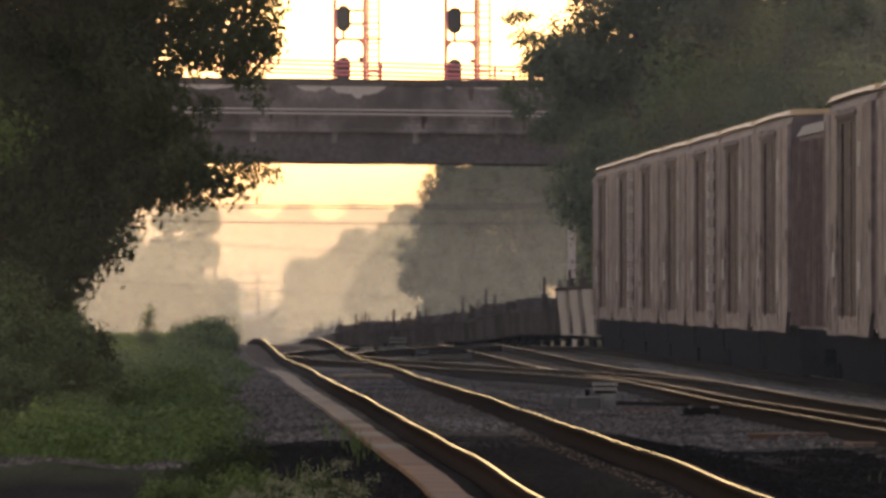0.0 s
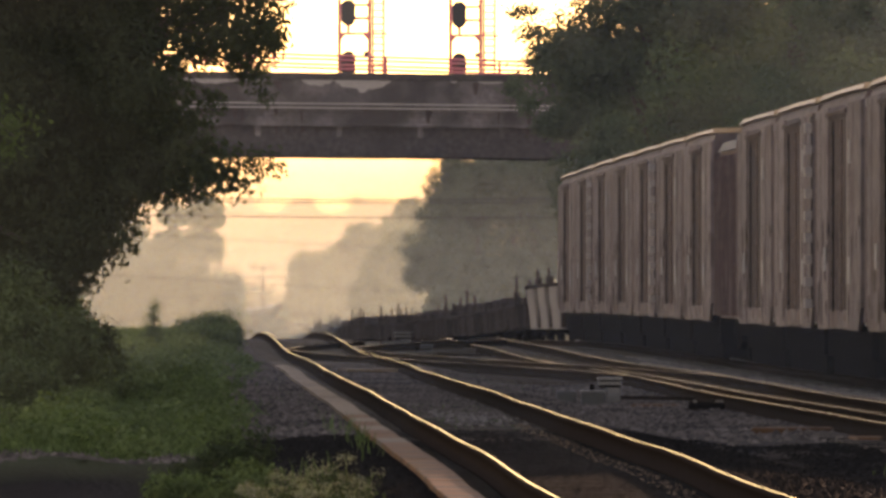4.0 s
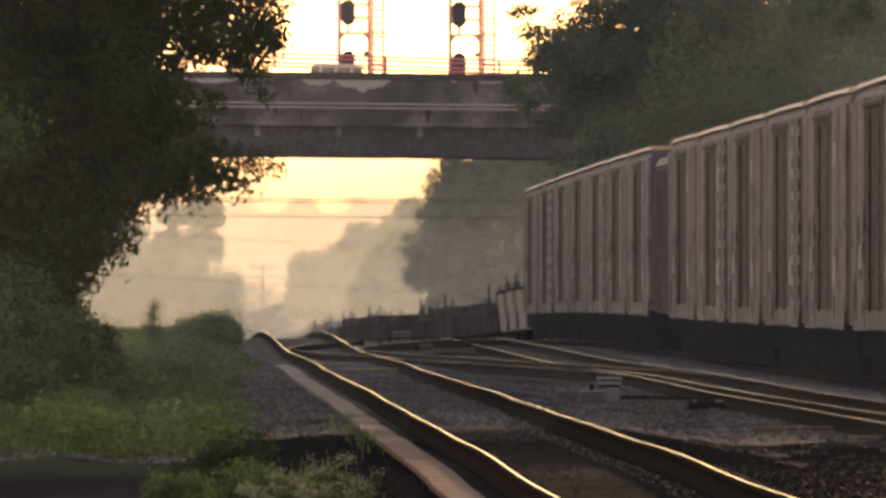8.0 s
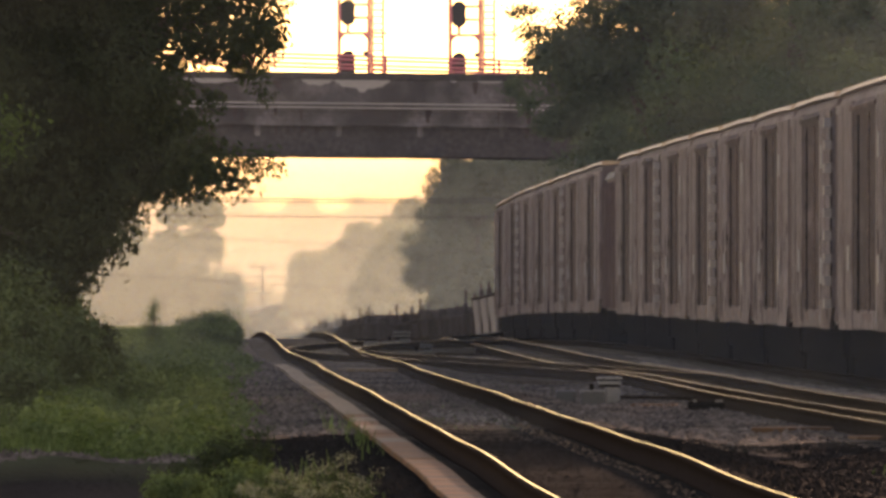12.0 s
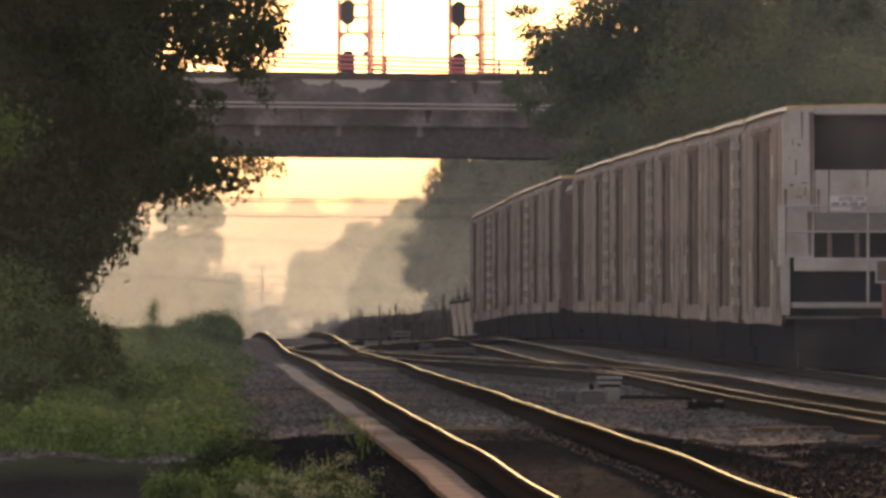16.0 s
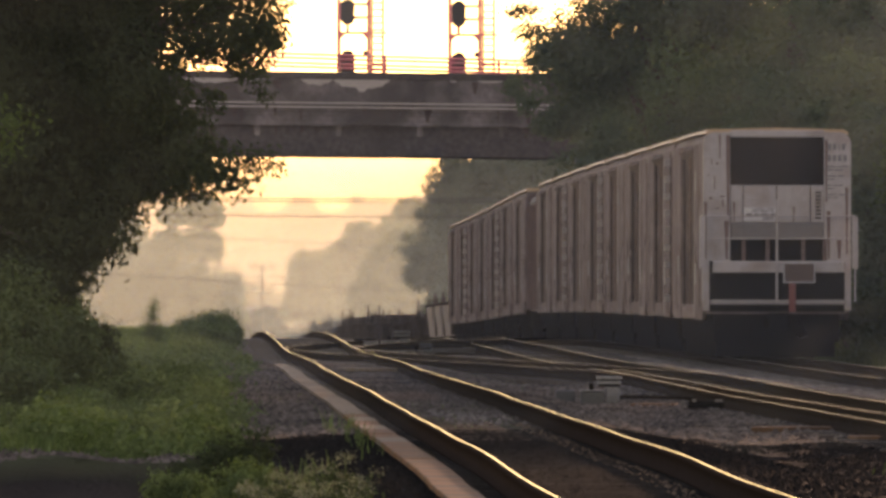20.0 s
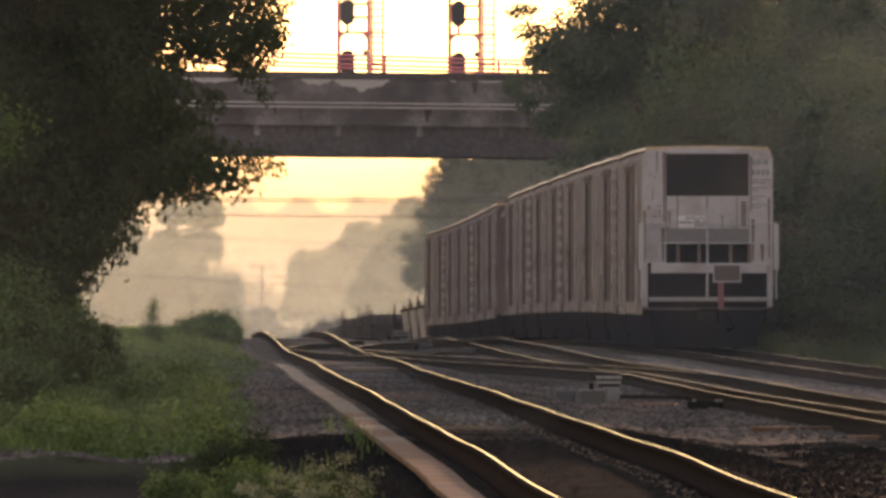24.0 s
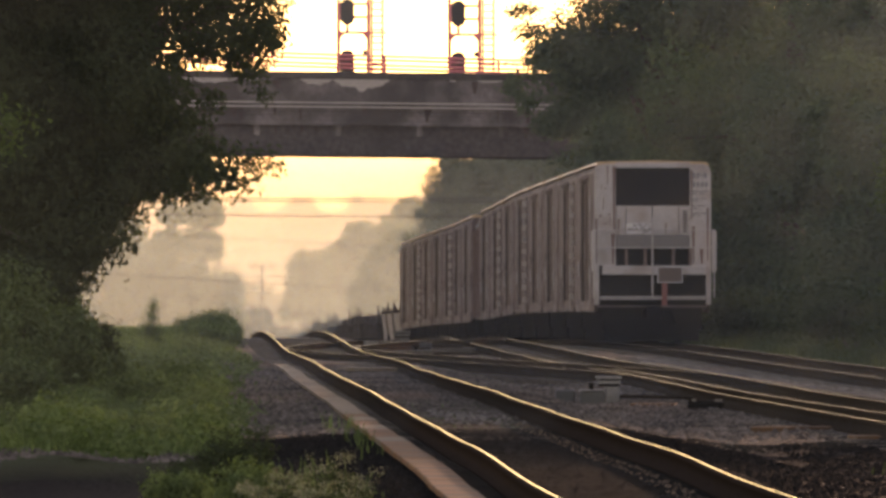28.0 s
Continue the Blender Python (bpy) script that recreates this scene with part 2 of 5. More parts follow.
# ---- mesh building ----
class Shape:
    """Collects boxes, tubes and other solids, and makes one mesh of them."""

    def __init__(self):
        self.v, self.f = [], []

    def add(self, verts, faces):
        o = len(self.v)
        self.v += [tuple(p) for p in verts]
        self.f += [tuple(i + o for i in f) for f in faces]
        return self

    def box(self, x0, x1, y0, y1, z0, z1, c=0.0):
        """A box; c cuts its upright and top edges back by so much."""
        if c <= 0:
            return self.add([(x0, y0, z0), (x1, y0, z0), (x1, y1, z0), (x0, y1, z0), (x0, y0, z1), (x1, y0, z1), (x1, y1, z1), (x0, y1, z1)],
                            [(3, 2, 1, 0), (4, 5, 6, 7), (0, 1, 5, 4), (1, 2, 6, 5), (2, 3, 7, 6), (3, 0, 4, 7)])
        def ring(d, z):
            a0, a1, b0, b1 = x0 + d, x1 - d, y0 + d, y1 - d
            return [(a0 + c, b0, z), (a1 - c, b0, z), (a1, b0 + c, z), (a1, b1 - c, z), (a1 - c, b1, z), (a0 + c, b1, z), (a0, b1 - c, z), (a0, b0 + c, z)]
        return self.loft([ring(0, z0), ring(0, z1 - c), ring(c * 0.8, z1)])

    def loft(self, rings, closed=True, caps=True):
        n, verts, faces = len(rings[0]), [p for r in rings for p in r], []
        for k in range(len(rings) - 1):
            for i in range(n if closed else n - 1):
                j = (i + 1) % n
                faces.append((k * n + i, k * n + j, (k + 1) * n + j, (k + 1) * n + i))
        if caps:
            faces += [tuple(reversed(range(n))), tuple(range((len(rings) - 1) * n, len(rings) * n))]
        return self.add(verts, faces)

    def tube(self, points, radii, sides=6):
        """A round bar along points."""
        pts = [Vector(p) for p in points]
        rings = []
        for i, p in enumerate(pts):
            d = (pts[min(i + 1, len(pts) - 1)] - pts[max(i - 1, 0)]).normalized()
            a = d.cross(Vector((0, 0, 1)) if abs(d.z) < 0.9 else Vector((1, 0, 0))).normalized()
            b = a.cross(d)
            r = radii[i] if isinstance(radii, (list, tuple)) else radii
            rings.append([p + r * (a * math.cos(2 * math.pi * k / sides) + b * math.sin(2 * math.pi * k / sides)) for k in range(sides)])
        return self.loft(rings)

    def data(self, name, *mats):
        me = bpy.data.meshes.new(name)
        me.from_pydata(self.v, [], self.f)
        for m in mats:
            me.materials.append(m)
        bm = bmesh.new()
        bm.from_mesh(me)
        bmesh.ops.recalc_face_normals(bm, faces=bm.faces)
        bm.to_mesh(me)
        bm.free()
        return me


def part(name, shape, mat, parent, label=""):
    ob = new(name, shape.data(name, mat) if isinstance(shape, Shape) else shape)
    ob.parent = parent
    return tagged(ob, label)


def thing(name, label, category, group="", kind="", at=None):
    ob = new(name)
    ob.empty_display_size = 0.3
    if at is not None:
        ob.matrix_basis = at
    return tagged(ob, label, category, group, kind)


def quick_mesh(name, co, faces, mat, smooth=False):
    """A mesh from numpy arrays: points, and faces that all have the same number of corners."""
    me = bpy.data.meshes.new(name)
    n, k = faces.shape
    me.vertices.add(len(co))
    me.vertices.foreach_set("co", np.ascontiguousarray(co, dtype=np.float32).ravel())
    me.loops.add(n * k)
    me.loops.foreach_set("vertex_index", np.ascontiguousarray(faces, dtype=np.int32).ravel())
    me.polygons.add(n)
    me.polygons.foreach_set("loop_start", np.arange(0, n * k, k, dtype=np.int32))
    me.polygons.foreach_set("loop_total", np.full(n, k, dtype=np.int32))
    me.update(calc_edges=True)
    if mat:
        me.materials.append(mat)
    return me


# ---- plan: three parallel tracks that run away from the camera over a low crest ----
STEP = np.arange(0.0, 4600.0, 1.0)


def profile(pairs, width=8):
    """A smooth line through (distance, value) pairs, sampled at every metre."""
    d, v = zip(*pairs)
    raw = np.interp(STEP, d, v)
    k = np.exp(-0.5 * (np.arange(-3 * width, 3 * width + 1) / width) ** 2)
    return np.convolve(np.pad(raw, 3 * width, mode="edge"), k / k.sum(), mode="valid")


SLOPE = profile([(0, -0.0195), (560, -0.0195), (600, -0.028), (660, -0.031), (700, -0.019), (1130, -0.0178), (1190, -0.0215), (1400, -0.0232), (1640, -0.0245), (1760, -0.042), (1900, -0.055), (4600, -0.055)], 10)
LINE_X = 3.25 + np.concatenate([[0], np.cumsum(SLOPE)[:-1]])
FAR_Z = [(435, 0.31), (465, 0.24), (484, 0.12), (519, -0.07), (544, -0.19), (584, -0.33), (614, -0.46), (653, -0.72), (700, -0.86), (740, -0.86), (820, -1.14), (1000, -1.78), (1100, -2.18), (1384, -2.9), (1500, -3.3), (1800, -4.0), (4600, -6)]
Z3 = profile([(0, 0.22), (241, 0.26), (266, 0.28), (296, 0.31), (331, 0.36), (375, 0.39), (405, 0.37)] + FAR_Z, 6)
Z2 = profile([(0, 0.28), (197, 0.28), (217, 0.32), (240, 0.35), (265, 0.335), (283, 0.325), (312, 0.377), (333, 0.43), (367, 0.49), (390, 0.53), (410, 0.45)] + FAR_Z, 5)
Z1 = profile([(0, 0.30), (90, 0.322), (99, 0.332), (111, 0.383), (124, 0.397), (142, 0.405), (161, 0.437), (181, 0.458), (218, 0.466), (235, 0.503), (252, 0.513), (285, 0.494), (302, 0.523), (323, 0.62), (338, 0.69), (362, 0.735), (392, 0.655), (420, 0.42)] + FAR_Z[1:], 4)
Z1 = Z1 + 0.008 * np.sin(STEP / 4.1) * np.sin(STEP / 17.0 + 1.0) * (STEP < 430)
OFF2, OFF3 = 5.1, 9.6


def line_x(d, off=0.0):
    return float(np.interp(d, STEP, LINE_X)) + off


def off3(d):
    """The far track draws away a little from the main one."""
    return float(np.interp(d, (0, 240, 405, 4600), (9.4, 9.42, 9.7, 9.7)))


def height(z, d):
    return float(np.interp(d, STEP, z))


def on_track3(d):
    """A pose on the far track at distance d, heading along it."""
    a = np.interp(d, STEP, SLOPE)
    up = (height(Z3, d + 4) - height(Z3, d - 4)) / 8
    return pose(line_x(d, off3(d)), d, height(Z3, d), math.degrees(math.atan(up)), 0, -math.degrees(math.atan(a)))


# ground: one sheet, ballast near the tracks, earth and grass elsewhere
def ground_height(x, d):
    """Numpy arrays in, numpy array out."""
    u = x - np.interp(d, STEP, LINE_X)
    z1, z2, z3 = (np.interp(d, STEP, z) - 0.195 for z in (Z1, Z2, Z3))
    low = np.minimum(np.minimum(z1, z2), z3)
    left_bank = z1 - 0.02 + np.interp(d, (100, 124.5, 125.5, 160, 290, 370, 420), (-0.33, -0.31, -0.03, -0.06, 0.24, 0.24, 0.0)) - 0.1 * np.clip((-u - 5) / 4, 0, 1)
    right_bank = low - 0.1 + 2.5 * np.clip((u - 13) / 14, 0, 1)
    us = [-60, -2.5, -1.45, 1.5, 2.6, 4.0, 7.0, 8.1, 11.1, 12.5, 60]
    vs = [left_bank, left_bank, z1, z1, (z1 + z2) / 2 - 0.13, z2, z2, z3 - 0.02, z3, right_bank, right_bank]
    out = vs[0]
    for k in range(len(us) - 1):
        f = np.clip((u - us[k]) / (us[k + 1] - us[k]), 0, 1)
        out = np.where(u >= us[k], vs[k] * (1 - f) + vs[k + 1] * f, out)
    out = np.where(u < -2.5, left_bank, np.where(u > 12.5, right_bank, out))
    rough = 0.03 * np.sin(x * 3.1 + d * 0.37) * np.sin(d * 0.21 + x) + 0.02 * np.sin(d * 0.9 + x * 5)
    return out + rough * np.clip(np.minimum(np.minimum(abs(u), abs(u - OFF2)), abs(u - OFF3)) - 1.3, 0, 1)


def ground_z(x, d):
    return float(ground_height(np.array([x]), np.array([d]))[0])


def build_ground():
    ds = np.concatenate([np.arange(-60, 40, 10), np.arange(40, 460, 1.6), np.arange(460, 1500, 14), np.arange(1500, 4501, 200)])
    xs = np.concatenate([[-2500, -1200, -600, -300, -150, -80, -50, -38], np.arange(-30, 22, 0.5), [22, 26, 30, 38, 50, 80, 150, 300, 600, 1200, 2500]])
    gx, gd = np.meshgrid(xs, ds)
    shift = np.interp(gd, STEP, LINE_X) * (abs(gx) < 60)
    gx = gx + np.where(gd > 460, shift, 0) * 1.0
    gz = ground_height(gx, np.maximum(gd, 0))
    co = np.stack([gx, gd, gz], -1).reshape(-1, 3)
    r, c = gx.shape
    i = np.arange((r - 1) * c).reshape(r - 1, c)[:, :-1].ravel()
    faces = np.stack([i, i + 1, i + c + 1, i + c], -1)
    m = bpy.data.materials.new("ballast_and_earth")
    m.use_nodes = True
    t, ln = m.node_tree, m.node_tree.links
    b = t.nodes["Principled BSDF"]
    b.inputs["Roughness"].default_value, b.inputs["Specular IOR Level"].default_value = 0.95, 0.03
    at, co_n = t.nodes.new("ShaderNodeAttribute"), t.nodes.new("ShaderNodeTexCoord")
    at.attribute_name = "ballast"
    vo, nz = t.nodes.new("ShaderNodeTexVoronoi"), t.nodes.new("ShaderNodeTexNoise")
    vo.inputs["Scale"].default_value, nz.inputs["Scale"].default_value = 14, 0.5
    nz.inputs["Detail"].default_value = 6
    ln.new(co_n.outputs["Object"], vo.inputs["Vector"])
    ln.new(co_n.outputs["Object"], nz.inputs["Vector"])
    def two(a, c2, fac):
        r_ = t.nodes.new("ShaderNodeValToRGB")
        r_.color_ramp.elements[0].color, r_.color_ramp.elements[1].color = (*a, 1), (*c2, 1)
        r_.color_ramp.elements[0].position, r_.color_ramp.elements[1].position = 0.3, 0.75
        ln.new(fac, r_.inputs["Fac"])
        return r_.outputs["Color"]
    stones = two((0.042, 0.034, 0.027), (0.115, 0.095, 0.075), vo.outputs["Distance"])
    earth = two((0.035, 0.045, 0.02), (0.07, 0.075, 0.035), nz.outputs["Fac"])
    mx = t.nodes.new("ShaderNodeMix")
    mx.data_type = "RGBA"
    ln.new(at.outputs["Fac"], mx.inputs["Factor"])
    ln.new(earth, mx.inputs["A"])
    ln.new(stones, mx.inputs["B"])
    # paints the shade of the near ground over its colour
    shade_attr, mf = t.nodes.new("ShaderNodeAttribute"), t.nodes.new("ShaderNodeMix")
    shade_attr.attribute_name, mf.data_type = "near_shade", "RGBA"
    ln.new(shade_attr.outputs["Fac"], mf.inputs["Factor"])
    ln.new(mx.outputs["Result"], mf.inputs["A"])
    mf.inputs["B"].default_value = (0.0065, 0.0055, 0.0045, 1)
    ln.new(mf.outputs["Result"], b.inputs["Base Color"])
    bp = t.nodes.new("ShaderNodeBump")
    bp.inputs["Strength"].default_value, bp.inputs["Distance"].default_value = 0.6, 0.04
    ln.new(vo.outputs["Distance"], bp.inputs["Height"])
    ln.new(bp.outputs["Normal"], b.inputs["Normal"])
    me = quick_mesh("ground", co, faces, m)
    u = co[:, 0] - np.interp(co[:, 1], STEP, LINE_X)
    mask = np.clip((u + 3.1) / 0.8, 0, 1) * np.clip((14.5 - u) / 1.0, 0, 1)
    a = me.attributes.new("ballast", "FLOAT", "POINT")
    a.data.foreach_set("value", mask.astype(np.float32))
    # shade mask for the near ground, with a wavy far edge
    a = me.attributes.new("near_shade", "FLOAT", "POINT")
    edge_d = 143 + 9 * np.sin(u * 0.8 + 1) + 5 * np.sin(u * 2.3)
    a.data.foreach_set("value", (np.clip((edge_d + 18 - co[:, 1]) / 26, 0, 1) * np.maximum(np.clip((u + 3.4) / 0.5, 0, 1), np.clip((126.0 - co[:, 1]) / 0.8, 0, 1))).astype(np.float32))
    tagged(new("ground", me), "grey ballast and grassy earth under the tracks", "ground", kind="structure")


build_ground()

# ---- tracks ----
def rail_mesh(name, path, top):
    """A rail of true section along path, a function of distance giving x and the height of the rail's top."""
    half = [(-0.009, 0), (0.009, 0), (0.036, -0.008), (0.036, -0.035), (0.010, -0.05), (0.010, -0.14), (0.07, -0.165), (0.07, -0.178), (-0.07, -0.178), (-0.07, -0.165), (-0.010, -0.14), (-0.010, -0.05), (-0.036, -0.035), (-0.036, -0.008)]
    verts, faces, n = [], [], len(half)
    for x, d, z in path:
        verts += [(x + a, d, z + b) for a, b in half]
    for k in range(len(path) - 1):
        for i in range(n):
            j = (i + 1) % n
            faces.append((k * n + i, k * n + j, (k + 1) * n + j, (k + 1) * n + i))
    me = quick_mesh(name, np.array(verts), np.array(faces), top)
    me.materials.append(RAIL_RUST)
    me.polygons.foreach_set("material_index", [0 if i % n == 0 else 1 for i in range(len(faces))])
    me.flip_normals()
    return me


def build_track(label, off, z, top, d0, d1, parts_from, parts_to):
    tr = thing("railway_track", label, "track", "tracks side by side", "structure")
    ds = np.arange(d0, d1 + 0.1, 2.0)
    for side in (-0.7535, 0.7535):
        part("rail", rail_mesh("rail", [(line_x(d, (off3(d) if off is None else off) + side), d, height(z, d)) for d in ds], top), None, tr, "steel rail with a worn shiny head")
    tie = Shape().box(-1.3, 1.3, -0.115, 0.115, -0.18, 0, 0.015).data("tie", TIE)
    # shaded colour for the ties nearer than about 150 m
    dark_tie = Shape().box(-1.3, 1.3, -0.115, 0.115, -0.18, 0, 0.015).data("dark_tie", TIE_DARK)
    rest = Shape()
    for d in np.arange(d0, d1, 0.55):
        x, zt = line_x(d, off3(d) if off is None else off) + random.uniform(-0.03, 0.03), height(z, d) - 0.176
        if parts_from <= d < parts_to:
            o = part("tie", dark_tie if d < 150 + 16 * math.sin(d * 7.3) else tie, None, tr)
            o.matrix_basis = pose(x, d, zt, 0, 0, random.uniform(-1, 1))
        else:
            rest.box(x - 1.3, x + 1.3, d - 0.115, d + 0.115, zt - 0.18, zt)
    tagged(part("ties", rest, TIE, tr), kind="stuff")
    return tr


def crossover(d_main, d_other, label):
    """Rails of a crossover from the first track at d_main to the second at d_other."""
    tr = thing("crossover_track", label, "track", "crossovers", "structure")
    for side in (-0.7535, 0.7535):
        pts = []
        for k in range(45):
            f = k / 44
            d = d_main + (d_other - d_main) * f
            s = min(1, max(0, (f - 0.06) / 0.88))
            s = 0.5 * s + 0.5 * s * s * (3 - 2 * s)
            x = line_x(d, OFF2 * s + side)
            pts.append((x, d, height(Z1, d) * (1 - s) + height(Z2, d) * s + 0.004))
        pts.sort(key=lambda p: p[1])
        part("rail", rail_mesh("rail", pts, RAIL_TOP_DULL), None, tr)
    ties = Shape()
    for k in range(8, 60):
        f = k / 68
        d = d_main + (d_other - d_main) * f
        x = line_x(d, OFF2 * f)
        zt = height(Z1, d) * (1 - f) + height(Z2, d) * f - 0.185
        ties.box(x - 1.4, x + 1.4, d - 0.11, d + 0.11, zt - 0.18, zt)
    tagged(part("ties", ties, TIE, tr), kind="stuff")


build_track("main track with two shining worn rails on wooden ties", 0.0, Z1, RAIL_TOP, 30, 900, 82, 246)
build_track("middle track with dull rails on wooden ties", OFF2, Z2, RAIL_TOP_DULL, 30, 900, 140, 220)
build_track("far track that carries the freight train", None, Z3, RAIL_TOP_DULL, 30, 1900, 200, 280)
crossover(296, 385, "crossover rails leading to the middle track beyond the crest")
crossover(306, 226, "crossover rails leading back to the middle track")

# the long closure rail of a turnout, between the rails of the middle track
turnout = thing("turnout_track", "dull turnout rail closing in on the middle track", "track", kind="structure")
closure = [(line_x(d, float(np.interp(d, (138, 166, 187, 214, 259, 290), (5.2, 4.95, 4.9, 4.8, 4.62, 4.38)))), d, height(Z2, d) - 0.006) for d in np.arange(138, 291, 2.0)]
part("rail", rail_mesh("rail", closure, RAIL_TOP_DULL), None, turnout)

# a line of worn planks on the tie ends beside the main track
walkway = thing("plank_walkway", "row of pale worn timbers lying along the main track", "walkway", kind="structure")
plank = Shape().box(-0.135, 0.135, -1.985, 1.985, -0.05, 0, 0.008).data("plank", PLANK)
near_plank = Shape().box(-0.135, 0.135, -1.985, 1.985, -0.05, 0, 0.008).data("shaded_plank", PLANK_SHADED_BROWN)
for d in np.arange(84, 262, 4.0):
    p = part("plank", near_plank if d < 126 + random.uniform(0, 40) else plank, None, walkway)
    p.matrix_basis = pose(line_x(d, -1.15) + random.uniform(-0.01, 0.01), d, height(Z1, d) - 0.128 + random.uniform(-0.004, 0.004), math.degrees(math.atan((height(Z1, d + 2) - height(Z1, d - 2)) / 4)), 0, math.degrees(0.0195))

# ---- freight train ----
def bogie(parent, y):
    """Two wheelsets in side frames."""
    tk = Shape()
    for s in (-1, 1):
        x = s * 0.98
        tk.loft([[(x - 0.07, y - 1.15, 0.42), (x + 0.07, y - 1.15, 0.42), (x + 0.07, y - 1.15, 0.6), (x - 0.07, y - 1.15, 0.6)],
                 [(x - 0.08, y - 0.4, 0.25), (x + 0.08, y - 0.4, 0.25), (x + 0.08, y - 0.4, 0.72), (x - 0.08, y - 0.4, 0.72)],
                 [(x - 0.08, y + 0.4, 0.25), (x + 0.08, y + 0.4, 0.25), (x + 0.08, y + 0.4, 0.72), (x - 0.08, y + 0.4, 0.72)],
                 [(x - 0.07, y + 1.15, 0.42), (x + 0.07, y + 1.15, 0.42), (x + 0.07, y + 1.15, 0.6), (x - 0.07, y + 1.15, 0.6)]])
    tk.box(-1.0, 1.0, y - 0.2, y + 0.2, 0.45, 0.78)
    b = part("bogie", tk, BLACK, parent, "grimy cast steel bogie")
    for dy in (-0.87, 0.87):
        w = Shape()
        for s in (-1, 1):
            w.tube([(s * 0.69, y + dy, 0.42), (s * 0.82, y + dy, 0.42)], 0.42, 14)
        w.tube([(-0.8, y + dy, 0.42), (0.8, y + dy, 0.42)], 0.08, 8)
        part("wheelset", w, BLACK, b)


def shell(length, z0, z1, half, r=0.22, rise=0.03):
    """The closed body of a covered car: upright sides, rounded eaves and a low peaked roof."""
    prof = [(-half, z0), (half, z0), (half, z1 - r), (half - 0.3 * r, z1 - 0.3 * r), (half - r, z1), (0, z1 + rise), (-half + r, z1), (-half + 0.3 * r, z1 - 0.3 * r), (-half, z1 - r)]
    s = Shape()
    return s.loft([[(x, y, z) for x, z in prof] for y in (-length / 2, length / 2)])


def white_boxcar(length, label, with_rungs, dirty):
    """An insulated boxcar; it heads along +y, its rear end at -y."""
    car = thing("boxcar", label, "boxcar", "white boxcars of the train")
    h = length / 2
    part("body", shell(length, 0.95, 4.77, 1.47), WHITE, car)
    # the roof line dips at the ends to break the glint at each car
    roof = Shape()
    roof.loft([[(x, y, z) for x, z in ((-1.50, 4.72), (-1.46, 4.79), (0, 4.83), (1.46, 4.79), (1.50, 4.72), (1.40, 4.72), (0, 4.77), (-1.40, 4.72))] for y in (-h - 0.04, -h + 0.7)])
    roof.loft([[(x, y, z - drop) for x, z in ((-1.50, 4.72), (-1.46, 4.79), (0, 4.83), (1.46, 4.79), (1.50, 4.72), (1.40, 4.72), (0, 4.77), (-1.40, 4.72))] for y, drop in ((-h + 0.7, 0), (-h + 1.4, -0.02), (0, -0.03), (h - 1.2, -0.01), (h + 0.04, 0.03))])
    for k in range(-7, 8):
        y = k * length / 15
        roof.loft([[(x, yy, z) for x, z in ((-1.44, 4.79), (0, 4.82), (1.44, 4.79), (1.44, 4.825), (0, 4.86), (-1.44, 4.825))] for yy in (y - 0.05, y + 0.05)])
    part("roof", roof, CAR_ROOF, car, "pale ribbed roof with the rim's gold glint in its paint")
    # deep underframe and an added black block stand in for shade underneath
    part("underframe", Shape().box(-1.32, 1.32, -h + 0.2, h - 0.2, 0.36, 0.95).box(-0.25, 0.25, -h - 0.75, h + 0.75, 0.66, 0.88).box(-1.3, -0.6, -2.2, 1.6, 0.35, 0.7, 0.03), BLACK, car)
    part("brake_rigging", Shape().box(-1.25, 1.25, -h + 0.6, h - 0.6, 0.05, 0.38, 0.02), BLACK, car, "black block added for the shade under the floor")
    for s in (-1, 1):
        w = h * 0.43
        # proud side sheets either side of the door, each with lapped posts
        for y0, y1 in ((-h + 0.02, -w), (w, h - 0.02)):
            xa, xb = sorted((s * 1.46, s * 1.53))
            # the lower outer corner is cut away
            prof = [(y0 + 0.9, 0.82), (y1, 0.82), (y1, 4.55), (y0, 4.55), (y0, 1.2)] if y0 < 0 else [(y0, 0.82), (y1 - 0.9, 0.82), (y1, 1.2), (y1, 4.55), (y0, 4.55)]
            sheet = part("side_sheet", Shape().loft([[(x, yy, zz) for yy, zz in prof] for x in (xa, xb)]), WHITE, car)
            xa2, xb2 = sorted((s * 1.52, s * 1.542))
            y = y0 + (y1 - y0) * 0.55
            part("side_post", Shape().box(xa2, xb2, y - 0.04, y + 0.04, 1.02, 4.5), WHITE, sheet)
            # pale strip: the highlight on the sheet's edge, put into paint
            y = y1 - 0.1 if y0 < 0 else y1 - 0.16
            part("edge_strip", Shape().box(xa2, xb2, y - 0.09, y + 0.09, 0.9, 4.52), RUNG, sheet, "pale strip painted as an edge highlight")
        sill = Shape()
        xa, xb = sorted((s * 1.44, s * 1.515))
        sill.box(xa, xb, -w + 0.01, w - 0.01, 0.84, 1.15, 0.01)
        part("side_sill", sill, WHITE, car)
        door = Shape()
        xa, xb = sorted((s * 1.46, s * 1.508))
        door.box(xa, xb, -w, w, 1.02, 4.45)
        dr = part("door", door, RUSTY, car, "rust-stained sliding door in the middle")
        for y in (-w * 0.35, w * 0.5):
            bar = Shape().tube([(s * 1.525, y, 1.1), (s * 1.525, y, 4.3)], 0.016, 5)
            for z in (1.25, 1.75, 2.4, 2.95, 3.5, 4.1):
                xa2, xb2 = sorted((s * 1.48, s * 1.545))
                bar.box(xa2, xb2, y - 0.1, y + 0.1, z - 0.05, z + 0.05)
            part("locking_bar", bar, BLACK if y > 0 else DARK_SEAM, dr, "grimy locking bar with brackets")
        foot = Shape()
